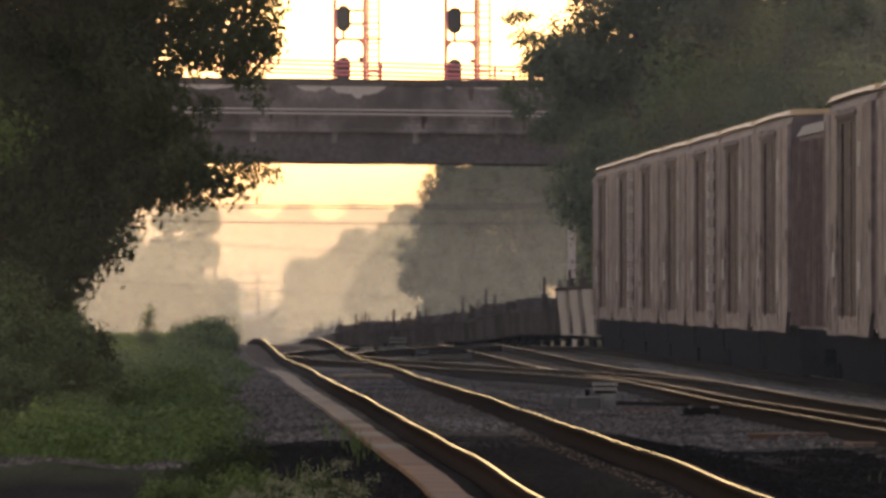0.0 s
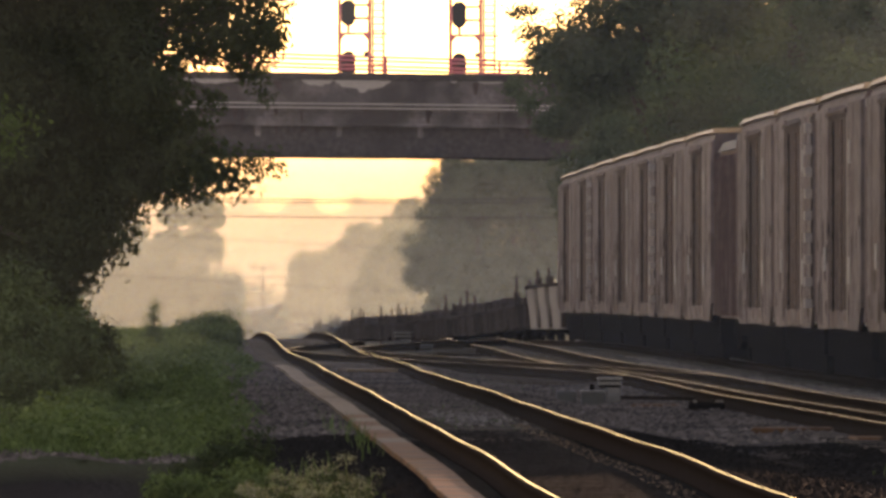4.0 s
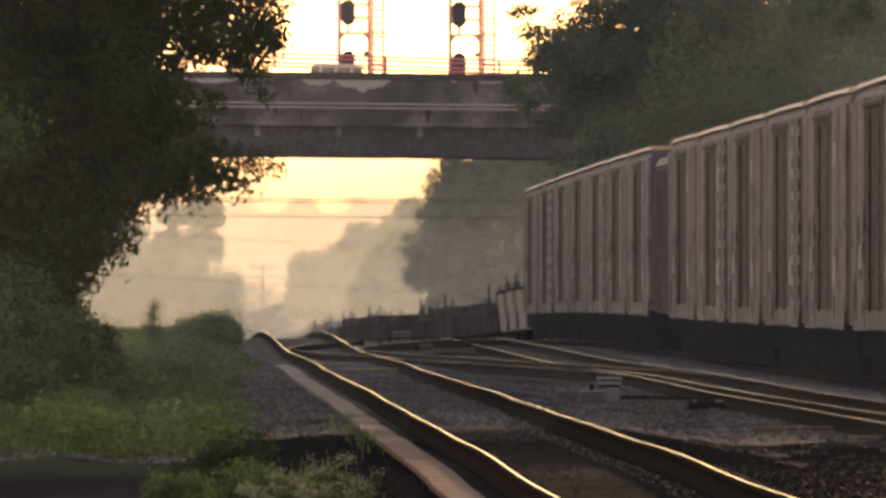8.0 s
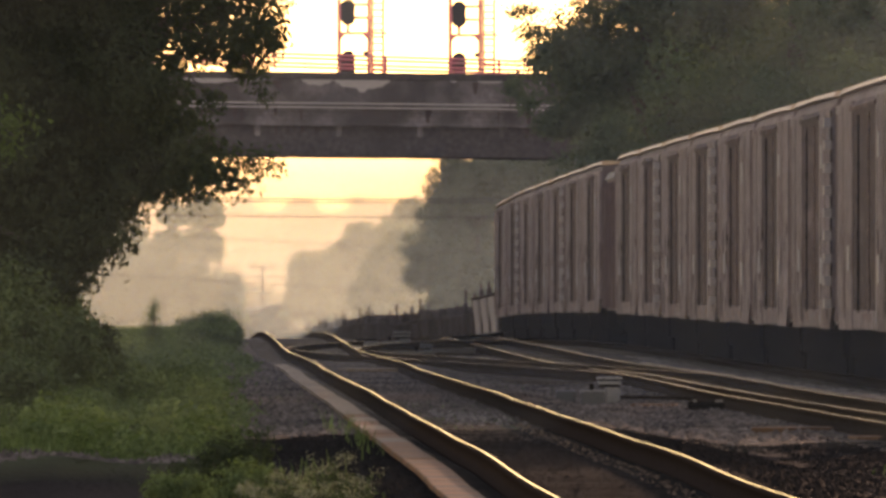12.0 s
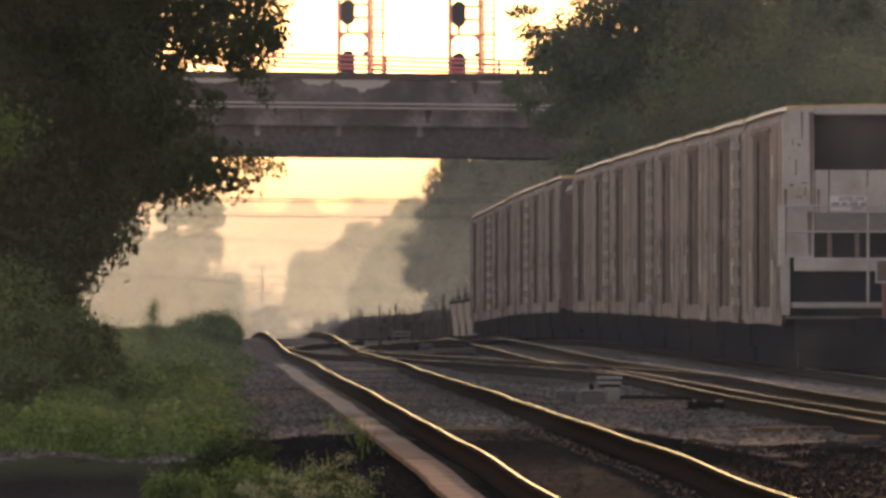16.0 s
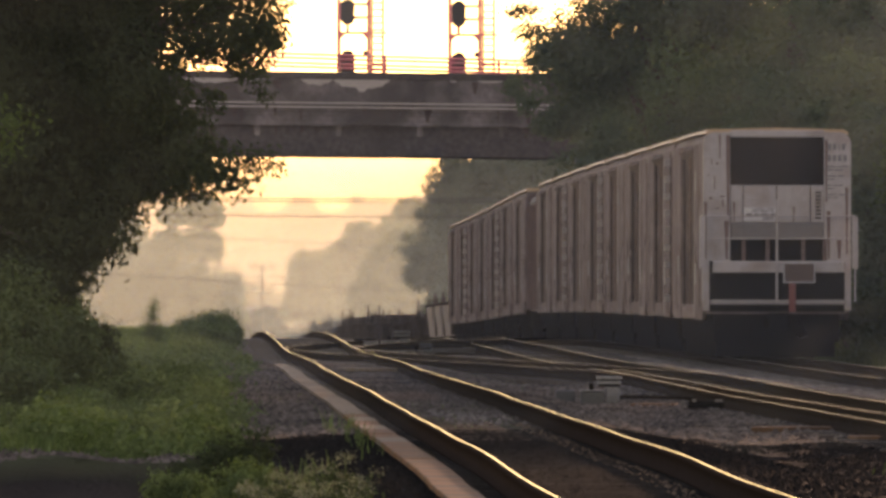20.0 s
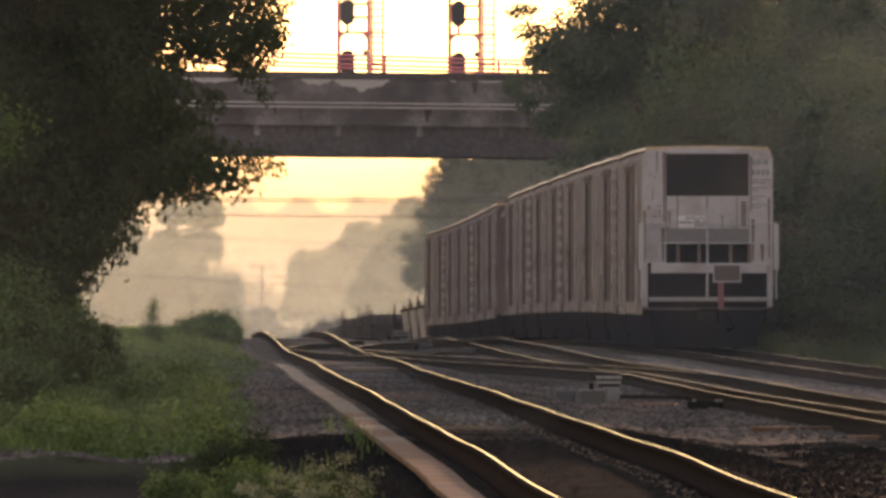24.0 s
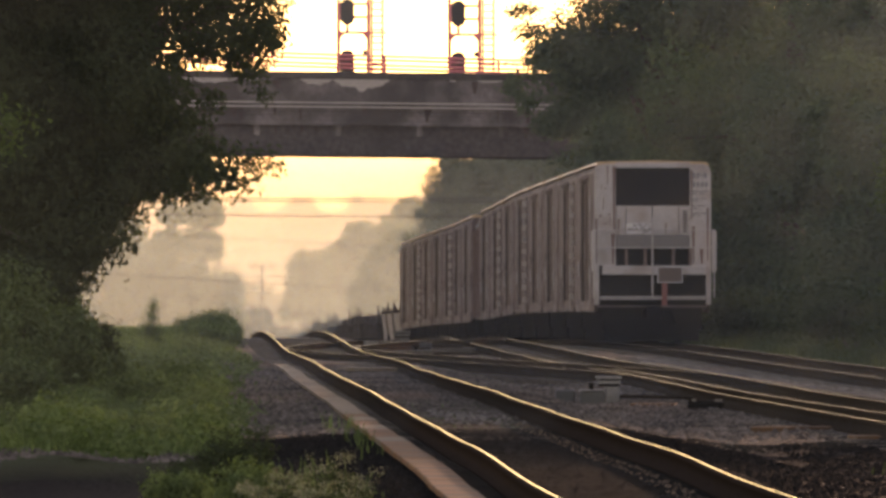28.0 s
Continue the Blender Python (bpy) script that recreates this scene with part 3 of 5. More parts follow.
        xa2, xb2 = sorted((s * 1.51, s * 1.522))
        for k in range(5):
            y, dy = random.uniform(-w, w) * 0.85, random.uniform(0.2, 0.5)
            foot.box(xa2, xb2, y - dy, y + dy, 1.0 + random.uniform(-0.08, 0.02), 1.08 + random.uniform(0, 0.05))
        tagged(part("scuff", foot, DARK_SEAM, dr, "dark scuffs along the door sill"), kind="stuff")
        # brake dust and rust that spatter the lower half of the side
        grime = Shape()
        for k in range(26):
            y = random.uniform(-h + 0.4, h - 0.4)
            inner = abs(y) < w
            face = s * (1.512 if inner else 1.534)
            z, dz, dy = 1.15 + 1.5 * random.random() ** 1.6, random.uniform(0.12, 0.5), random.uniform(0.12, 0.45)
            rim = [(y + dy * random.uniform(0.5, 1.0) * math.cos(a), max(0.9, z + dz * random.uniform(0.5, 1.0) * math.sin(a))) for a in np.linspace(0, 2 * math.pi, 9, endpoint=False)]
            grime.loft([[(xx, yy, zz) for yy, zz in rim] for xx in (face - s * 0.02, face)])
        tagged(part("grime", grime, SCAR_DARK, car, "dark spattered grime"), kind="stuff")
        hood = Shape()
        hood.loft([[(s * x, y, z) for x, z in ((1.46, 4.42), (1.57, 4.38), (1.57, 4.45), (1.46, 4.56))] for y in (-w - 0.1, w + 0.1)])
        part("door_hood", hood, RUSTY, dr, "rusty rain hood over the door")
        xa2, xb2 = sorted((s * 1.53, s * 1.549))
        for y, z, dy, dz in ((-w - 0.9, 3.75, 0.3, 0.2), (-w - 0.8, 1.8, 0.35, 0.22), (w + 1.0, 2.0, 0.3, 0.2)):
            part("stencil_plate", Shape().box(xa2, xb2, y - dy, y + dy, z - dz, z + dz), LETTER, car, "small dark stencilled panel")
        if with_rungs:
            xa2, xb2 = sorted((s * 1.525, s * 1.536))
            # black strip added for the shaded gap between two cars
            part("ladder_recess", Shape().box(xa2, xb2, -h + 0.03, -h + 0.55, 1.2, 4.5), BLACK, car, "black strip for the shaded gap behind the ladder")
            for k in range(9):
                z = 1.25 + k * 0.38
                xa2, xb2 = sorted((s * 1.53, s * 1.66))
                part("ladder_rung", Shape().box(xa2, xb2, -h + 0.05, -h + 0.5, z - 0.08, z + 0.08), RUNG, car)
        seam = Shape()
        xa2, xb2 = sorted((s * 1.40, s * 1.545))
        seam.box(xa2, xb2, h - 0.3, h - 0.02, 0.95, 4.4)
        part("corner_grime", seam, DARK_SEAM, car, "dark corner post")
    for s in ((1,) if dirty < 0 else (-1, 1)):
        ends = Shape()
        for k in range(7):
            z = 1.3 + k * 0.48
            ends.box(-1.3, 1.3, s * (h + 0.03) - 0.04, s * (h + 0.03) + 0.04, z, z + 0.2, 0.02)
        part("end_ribs", ends, RUSTY, car)
    for y in (-h + 2.0, h - 2.0):
        bogie(car, y)
    return car


def brown_boxcar():
    car = thing("boxcar", "faded brown ribbed boxcar among the white ones", "boxcar")
    h = 5.9
    part("body", shell(11.8, 0.9, 4.42, 1.36, 0.15), BROWN_CAR, car)
    for s in (-1, 1):
        for k in range(11):
            y = -h + 0.3 + k * 1.12
            xa, xb = sorted((s * 1.35, s * 1.5))
            part("side_post", Shape().box(xa, xb, y - 0.07, y + 0.07, 0.95, 4.2, 0.02), BROWN_CAR, car)
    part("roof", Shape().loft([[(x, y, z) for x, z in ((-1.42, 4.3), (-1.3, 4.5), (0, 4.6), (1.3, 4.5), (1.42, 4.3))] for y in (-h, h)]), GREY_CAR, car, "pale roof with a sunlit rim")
    part("underframe", Shape().box(-1.1, 1.1, -h + 0.4, h - 0.4, 0.55, 0.9).box(-0.25, 0.25, -h - 0.75, h + 0.75, 0.62, 0.88), BLACK, car)
    for y in (-h + 2, h - 2):
        bogie(car, y)
    return car


def bars(shape, x, y, z, widths, gap, hgt):
    """Rows of plain bars for writing that cannot be read; they face -y."""
    for k, row in enumerate(widths):
        cx = x
        for wdt in row:
            shape.box(cx, cx + wdt, y - 0.004, y, z - k * gap - hgt, z - k * gap)
            cx += wdt + 0.04


def refrigerator_car():
    """The last car: its rear end carries a cooling unit, a railed platform and a red marker."""
    length = 18.6
    car = white_boxcar(length, "white refrigerator boxcar with a dark cooling unit on its end", False, -1)
    car["group"] = ""
    h = length / 2
    y = -h
    end = Shape()
    for sx in (-1, 1):
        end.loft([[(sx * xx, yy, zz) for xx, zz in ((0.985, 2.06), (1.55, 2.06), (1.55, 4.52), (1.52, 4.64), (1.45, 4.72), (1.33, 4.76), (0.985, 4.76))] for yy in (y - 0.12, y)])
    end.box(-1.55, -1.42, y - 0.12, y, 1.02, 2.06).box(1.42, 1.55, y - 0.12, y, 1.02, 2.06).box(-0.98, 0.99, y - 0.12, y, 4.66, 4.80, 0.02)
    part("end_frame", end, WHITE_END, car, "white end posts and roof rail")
    part("unit_grille", Shape().box(-0.98, 0.99, y - 0.03, y + 0.02, 3.66, 4.68), BLACK, car, "large black cooling grille")
    sl = Shape()
    for k in range(3):
        sl.box(-0.9 + k * 0.62, -0.38 + k * 0.62, y - 0.045, y - 0.03, 3.72, 4.6)
    part("grille_mesh", sl, BLACK, car)
    doors = Shape()
    for x0, x1 in ((-0.97, -0.72), (-0.70, -0.02), (0.0, 0.69), (0.71, 0.98)):
        doors.box(x0, x1, y - 0.10, y - 0.01, 2.87, 3.65, 0.015)
    part("unit_door", doors, WHITE_END, car, "white service doors of the unit")
    louv = Shape()
    for k in range(8):
        z = 2.95 + k * 0.075
        louv.box(0.80, 0.92, y - 0.115, y - 0.10, z, z + 0.04)
    part("louvre", louv, BLACK, car)
    part("unit_tray", Shape().box(-0.97, 0.98, y - 0.16, y, 2.52, 2.86, 0.03), UNIT_GREY, car, "dark grey lower unit housing")
    # black panel: the shadow under the cooling unit, put into colour
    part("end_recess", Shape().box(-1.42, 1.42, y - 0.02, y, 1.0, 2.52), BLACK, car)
    part("end_beam", Shape().box(-1.35, 1.42, y - 0.30, y - 0.02, 1.82, 2.06, 0.03), WHITE_END, car, "white cross beam")
    part("step_board", Shape().box(-1.4, 1.45, y - 0.42, y - 0.02, 1.15, 1.25, 0.02), RUNG, car, "grubby pale step board")
    # another black panel in place of the shaded gap below the beam
    part("lower_panel", Shape().box(-1.41, 1.41, y - 0.10, y - 0.02, 1.28, 1.82), BLACK, car, "black panel for the shaded recess below the beam")
    for x in (-0.7, -0.2, 0.55, 1.0):
        part("bracket", Shape().box(x - 0.04, x + 0.04, y - 0.14, y, 2.05, 2.52), DARK_SEAM, car)
    rail = Shape()
    for z in (3.0, 2.53):
        rail.tube([(-1.58, y - 0.45, z), (1.62, y - 0.45, z)], 0.018, 6)
    for x in (-1.58, 1.62):
        rail.tube([(x, y - 0.45, 1.2), (x, y - 0.45, 3.02)], 0.02, 6).tube([(x, y - 0.45, 3.0), (x, y, 3.0)], 0.018, 6)
        rail.box(x - 0.06, x + 0.06, y - 0.5, y - 0.38, 1.9, 2.98)
    rail.tube([(-0.02, y - 0.46, 1.2), (-0.02, y - 0.46, 3.35)], 0.028, 6)
    part("handrail", rail, WHITE_END, car, "thin white platform railing")
    part("placard_board", Shape().box(0.11, 0.78, y - 0.55, y - 0.5, 1.6, 2.03, 0.02), BROWN_BOARD, car, "brown board on the railing")
    part("placard_rim", Shape().box(0.11, 0.78, y - 0.562, y - 0.55, 2.0, 2.03).box(0.11, 0.78, y - 0.562, y - 0.55, 1.6, 1.63).box(0.11, 0.14, y - 0.562, y - 0.55, 1.6, 2.03).box(0.75, 0.78, y - 0.562, y - 0.55, 1.6, 2.03), GALV, car)
    mk = Shape().box(0.23, 0.37, y - 0.62, y - 0.5, 1.0, 1.6, 0.02).tube([(0.29, y - 0.63, 1.45), (0.29, y - 0.56, 1.45)], 0.07, 10)
    part("end_marker", mk, RED_LAMP, car, "faded red end marker")
    part("coupler", Shape().box(-0.16, 0.16, y - 1.0, y, 0.68, 0.95, 0.03).box(-0.24, 0.22, y - 1.2, y - 0.9, 0.66, 0.98, 0.05).tube([(0.45, y - 0.3, 0.9), (0.6, y - 0.5, 0.5), (0.4, y - 0.7, 0.45)], 0.035, 6), BLACK, car, "coupler and brake hose")
    let = Shape()
    bars(let, 1.06, y - 0.12, 4.52, [(0.07, 0.07, 0.03, 0.08)], 0.2, 0.13)
    bars(let, 1.06, y - 0.12, 4.28, [(0.07, 0.07, 0.07, 0.07)], 0.2, 0.13)
    bars(let, 1.04, y - 0.12, 4.05, [(0.18, 0.22), (0.14, 0.16), (), (0.2, 0.12), (0.16,), (), (0.1, 0.2), (0.14,), (), (0.2, 0.2), (0.1, 0.1)], 0.065, 0.03)
    part("warning_label", Shape().box(-0.7, -0.04, y - 0.106, y - 0.1, 2.9, 3.18), LABEL_WHITE, car, "pale label on the service door")
    bars(let, -0.66, y - 0.106, 3.06, [(0.14, 0.1, 0.16, 0.1)], 0.085, 0.05)
    for word, z in (("SATELLITE", 3.09), ("UNIT", 2.92)):
        cu = bpy.data.curves.new("word", "FONT")
        cu.body, cu.size, cu.align_x, cu.offset = word, 0.1, "RIGHT", 0.005
        tmp = new("word", cu)
        me = bpy.data.meshes.new_from_object(tmp)
        bpy.data.objects.remove(tmp)
        me.materials.clear()
        me.materials.append(LETTER)
        wd = part("word", me, None, car, "faded dark stencilled word")
        wd.matrix_basis = pose(-0.07, y - 0.11, z, 90, 0, 0)
    tagged(part("lettering", let, LETTER, car, "dark lettering bars"), kind="stuff")
    scr = Shape()
    for px, pz, a, b in ((-1.38, 4.1, 0.02, 0.1), (-1.28, 4.08, 0.05, 0.05), (-1.32, 3.55, 0.02, 0.3), (-1.2, 3.4, 0.1, 0.03), (-1.42, 3.35, 0.06, 0.05), (-1.15, 3.2, 0.03, 0.15), (-1.3, 3.15, 0.09, 0.03), (-1.45, 3.85, 0.03, 0.03)):
        scr.box(px, px + a, y - 0.124, y - 0.12, pz, pz + b)
    for px, z0, z1, wd in ((-1.03, 3.0, 4.7, 0.045), (1.03, 3.3, 4.6, 0.03), (-1.50, 2.1, 3.3, 0.03), (-1.06, 2.1, 2.9, 0.05), (1.08, 2.1, 3.1, 0.04), (1.46, 2.2, 3.6, 0.03), (-1.2, 4.2, 4.7, 0.02), (1.3, 2.1, 2.5, 0.05), (-0.9, 2.88, 3.3, 0.02), (0.35, 2.88, 3.2, 0.02)):
        scr.loft([[(px - wd, yy, z1), (px + wd, yy, z1), (px + wd * 0.5, yy, z0), (px - wd * 0.4, yy, z0)] for yy in (y - 0.123, y - 0.1)])
    tagged(part("rust_scar", scr, SCAR, car), kind="stuff")
    return car


def well_car(mat, label, with_hump, kind=0):
    """A low empty container car with bowed sides and upright stakes on its end platforms."""
    car = thing("well_car", label, "container car", "low empty cars ahead of the boxcars")
    top = 1.62 if mat is WELL_PALE else 1.05
    deck = top - 0.12 if mat is WELL_PALE else top + 0.1
    for s in (-1, 1):
        side = Shape()
        rings = []
        for y, k in ((-3.9, 0.4), (-3.0, 1.0), (3.0, 1.0), (3.9, 0.4)):
            lean = 0.4 if mat is WELL_PALE else 0.15
            rings.append([(s * (1.5 - 0.26 * lean), y, 0.35), (s * (1.5 - 0.16 * lean), y, 0.8), (s * (1.52 - 0.05 * lean), y, top - 0.32), (s * 1.52, y, top), (s * 1.36, y, top), (s * 1.2, y, 0.9), (s * 1.15, y, 0.35)])
        side.loft(rings)
        part("side_wall", side, mat, car)
        for y0, y1 in ((-6.2, -3.9), (3.9, 6.2)):
            xa, xb = sorted((s * 1.1, s * (1.36 if mat is WELL_PALE else 1.5)))
            part("end_sill", Shape().box(xa, xb, y0, y1, 0.4, deck, 0.03), WELL_DARK, car)
        xa, xb = sorted((s * 1.34, s * 1.54))
        part("top_rail", Shape().box(xa, xb, -6.2, 6.2, top, top + 0.1, 0.01), WELL_DARK, car)
    part("floor", Shape().box(-1.15, 1.15, -6.2, 6.2, 0.33, 0.42), BLACK, car)
    for y in (-5.4, 5.4):
        part("end_platform", Shape().box(-1.36, 1.36, y - 0.75, y + 0.75, 0.7, deck - 0.02, 0.03), WELL_DARK, car)
    for x in (-1.42, 1.42):
        for y, up in ((() if kind == 3 else ((-4.9, deck + 0.95), (-4.5, deck + 0.4))) if kind else ((-5.6, deck + 0.7), (4.4, deck + 0.45)) if with_hump or mat is WELL_PALE else ((-5.2, deck + 0.55), (-1.4, deck + 0.2), (5.7, deck + 0.4))):
            part("stake", Shape().tube([(x, y, top), (x, y, up)], 0.05, 6).box(x - 0.09, x + 0.09, y - 0.1, y + 0.1, top, (top + up) / 2), WELL_DARK, car, "upright dark corner stake")
    if kind == 3:
        for y, up, dy in ((-4.4, 0.3, 0.9), (-0.8, 0.16, 0.5), (2.2, 0.24, 1.1), (5.0, 0.38, 0.6)):
            part("load_stop", Shape().loft([[(-1.4, y - dy, deck - 0.02), (-1.4, y + dy, deck - 0.02), (-1.4, y + dy * 0.5, deck + up), (-1.4, y - dy * 0.6, deck + up * 0.8)], [(1.4, y - dy, deck - 0.02), (1.4, y + dy, deck - 0.02), (1.4, y + dy * 0.5, deck + up), (1.4, y - dy * 0.6, deck + up * 0.8)]]), WELL_DARK, car, "dark low load stop")
    elif with_hump:
        part("hitch", Shape().tube([(-1.45, 5.4, deck + 0.25), (1.45, 5.4, deck + 0.25)], 0.2, 10).box(-1.45, 1.45, 4.8, 6.0, deck - 0.02, deck + 0.2, 0.06), WELL_DARK, car, "dark trailer hitch frame")
    else:
        part("cover", Shape().box(-1.4, 1.4, -4.8, -4.2, deck - 0.02, deck + 0.1, 0.04), WELL_DARK, car, "dark end cover")
    bogie(car, 6.2)
    return car


def rack_car():
    """A tall covered car with a domed roof."""
    car = thing("covered_car", "grey freight car with a domed roof", "freight car", "domed cars at the head of the train")
    h = 9.4
    prof = [(-1.6, 0.7), (1.6, 0.7), (1.6, 3.3)] + [(1.6 * math.cos(a), 3.3 + 0.9 * math.sin(a)) for a in np.linspace(0.2, math.pi - 0.2, 11)] + [(-1.6, 3.3)]
    part("body", Shape().loft([[(x, y, z) for x, z in prof] for y in (-h, h)]), GREY_CAR, car)
    for s in (-1, 1):
        for k in range(9):
            y = -h + 0.2 + k * 2.3
            xa, xb = sorted((s * 1.59, s * 1.66))
            part("side_post", Shape().box(xa, xb, y - 0.1, y + 0.1, 0.8, 3.3), GREY_CAR, car)
    # roof shell paler than the body, added for the sun's glint
    arc = [(1.56 * math.cos(a), 3.32 + 0.92 * math.sin(a)) for a in np.linspace(0.75, math.pi - 0.75, 9)]
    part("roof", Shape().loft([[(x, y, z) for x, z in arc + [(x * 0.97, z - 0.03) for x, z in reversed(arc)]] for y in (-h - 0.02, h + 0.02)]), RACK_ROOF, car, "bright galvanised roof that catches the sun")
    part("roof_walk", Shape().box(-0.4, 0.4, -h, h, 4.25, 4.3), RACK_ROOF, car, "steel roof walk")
    for y in (-h + 2, h - 2):
        bogie(car, y)
    return car


def gondola_car():
    car = thing("gondola_car", "grey open gondola car with ribbed sides", "gondola car", "low cars near the head of the train")
    h = 7.6
    g = Shape().box(-1.5, 1.5, -h, h, 0.7, 0.9)
    for x0, x1, y0, y1 in ((-1.5, -1.42, -h, h), (1.42, 1.5, -h, h), (-1.42, 1.42, -h, -h + 0.1), (-1.42, 1.42, h - 0.1, h)):
        g.box(x0, x1, y0, y1, 0.9, 2.7)
    part("body", g, GREY_CAR, car)
    for s in (-1, 1):
        for k in range(10):
            y = -h + 0.4 + k * 1.6
            xa, xb = sorted((s * 1.5, s * 1.6))
            part("side_post", Shape().box(xa, xb, y - 0.08, y + 0.08, 0.8, 2.6), GREY_CAR, car)
    for y in (-h + 2, h - 2):
        bogie(car, y)
    return car


# the train from its last car forward: (thing, length over couplers)
SPEED, REAR_AT_0 = 9.93, 96.6
TRAIN = []


def build_train():
    last = refrigerator_car()
    a = white_boxcar(15.7, "dirty white insulated boxcar with a rust-stained door", False, 0)
    b = white_boxcar(15.7, "dirty white insulated boxcar with pale ladder rungs at its end", True, 1)
    dark = brown_boxcar()
    TRAIN.append((last, 20.4))
    order = "baababa" + "d" + "aabaaba"
    used = set()
    for c in order:
        src = {"a": a, "b": b, "d": dark}[c]
        TRAIN.append((src if c not in used else copy_thing(src, Matrix()), 13.2 if c == "d" else 17.4))
        used.add(c)
    pale = well_car(WELL_PALE, "low pale grey empty container car with stakes", False)
    d1 = well_car(WELL_DARK, "low dark empty container car with upright stakes", False)
    d2 = well_car(WELL_DARK, "low dark empty container car with a trailer hitch", True)
    d3 = well_car(WELL_DARK, "low dark empty container car with lumpy load stops", False, 3)
    d4 = well_car(WELL_DARK, "low dark empty container car with one pair of tall stakes", False, 4)
    order = [pale] * 3 + [(d1, d3, d2, d3, d4, d3, d2, d4, d3)[k * 7 % 9] for k in range(73)]
    for k, src in enumerate(order):
        TRAIN.append((copy_thing(src, Matrix()) if src in order[:k] else src, 12.9))
    g, r = gondola_car(), rack_car()
    for k in range(1):
        TRAIN.append((g if k == 0 else copy_thing(g, Matrix()), 16.6))
    for k in range(16):
        TRAIN.append((r if k == 0 else copy_thing(r, Matrix()), 20.2))


build_train()

# ---- bridge ----
BRIDGE_D = 625.0


BRIDGE_TILT = 0.63


def build_bridge():
    br = thing("road_bridge", "weathered concrete road bridge over the tracks", "bridge")
    x0, x1 = -70.0, 70.0
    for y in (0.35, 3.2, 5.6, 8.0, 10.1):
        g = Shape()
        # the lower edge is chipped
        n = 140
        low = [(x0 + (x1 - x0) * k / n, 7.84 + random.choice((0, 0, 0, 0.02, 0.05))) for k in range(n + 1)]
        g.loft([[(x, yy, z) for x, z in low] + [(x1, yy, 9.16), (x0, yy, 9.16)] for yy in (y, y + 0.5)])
        part("girder", g, CONCRETE_DARK, br, "dark girder with a chipped lower edge")
    part("deck", Shape().box(x0, x1, 0.2, 10.8, 9.16, 10.0), CONCRETE, br)
    part("ledge", Shape().box(x0, x1, 0.06, 0.24, 9.16, 9.30, 0.02), CONCRETE, br, "weathered lower ledge")
    for z in (9.94, 10.13):
        part("ledge", Shape().box(x0, x1, 0.05, 0.2, z, z + 0.07, 0.01), CONCRETE_PALE, br, "thin pale ledge")
    for z, w_ in ((9.6, 0.02), (9.75, 0.03)):
        part("form_line", Shape().box(x0, x1, 0.17, 0.2, z, z + w_), CONCRETE_DARK, br)
    part("road_surface", Shape().box(x0, x1, 0.5, 10.5, 10.0, 10.3), ASPHALT, br, "worn asphalt roadway")
    for y in (0.12, 10.55):
        part("parapet", Shape().box(x0, x1, y, y + 0.32, 10.0, 11.22, 0.02), CONCRETE, br, "stained concrete parapet")
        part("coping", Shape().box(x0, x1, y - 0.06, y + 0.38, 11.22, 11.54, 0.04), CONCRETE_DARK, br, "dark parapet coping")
    for xa, xb, hh in ((-6.4, -5.0, 0.32), (-4.95, -2.45, 0.55), (1.4, 2.55, 0.10), (3.9, 4.5, 0.1), (-11.6, -9.2, 0.25), (-8.9, -8.0, 0.15), (0.2, 0.5, 0.08)):
        n = 13
        top_ = [(xa + (xb - xa) * k / n, 11.215) for k in range(n + 1)]
        low = [(xb - (xb - xa) * k / n, 11.2 - hh * random.uniform(0.6, 1.0) * (1 - abs(2 * k / n - 1) ** 2.5 * 0.9)) for k in range(n + 1)]
        part("spalled_patch", Shape().loft([[(x, y, z) for x, z in top_ + low] for y in (0.108, 0.13)]), CONCRETE_PALE, br, "pale spalled concrete patch")
    for cx in (-4.7, -1.1, 2.5, 5.9, -8.3):
        part("drip_stain", Shape().box(cx - 0.12, cx + 0.12, 0.30, 0.355, 8.7, 9.16), CONCRETE, br)
    stain = random.Random(5)
    for k in range(26):
        cx, z1 = stain.uniform(-12, 6), stain.choice((11.15, 9.93, 9.93, 9.16))
        w_, hh = stain.uniform(0.04, 0.16), stain.uniform(0.25, 0.6)
        y = 0.118 if z1 > 11 else 0.196 if z1 > 9.5 else 0.346
        part("rust_streak", Shape().loft([[(cx - w_, yy, z1), (cx + w_, yy, z1), (cx + w_ * 0.5, yy, z1 - hh), (cx - w_ * 0.4, yy, z1 - hh)] for yy in (y, y + 0.02)]), STREAK, br, "reddish brown water streak")
    for x in (5.85, -19.0, 16.5):
        part("pier", Shape().tube([(x, 1.0, -1.5), (x, 1.0, 7.86)], 0.19, 12), CONCRETE_PALE, br, "slim pale concrete column")
    for xa, xb in ((-70, -24), (18, 70)):
        part("abutment", Shape().box(xa, xb, 0.9, 10.1, -2.0, 7.86), CONCRETE, br)
    br.matrix_basis = pose(0, BRIDGE_D, 0, 0, BRIDGE_TILT, 0)


build_bridge()


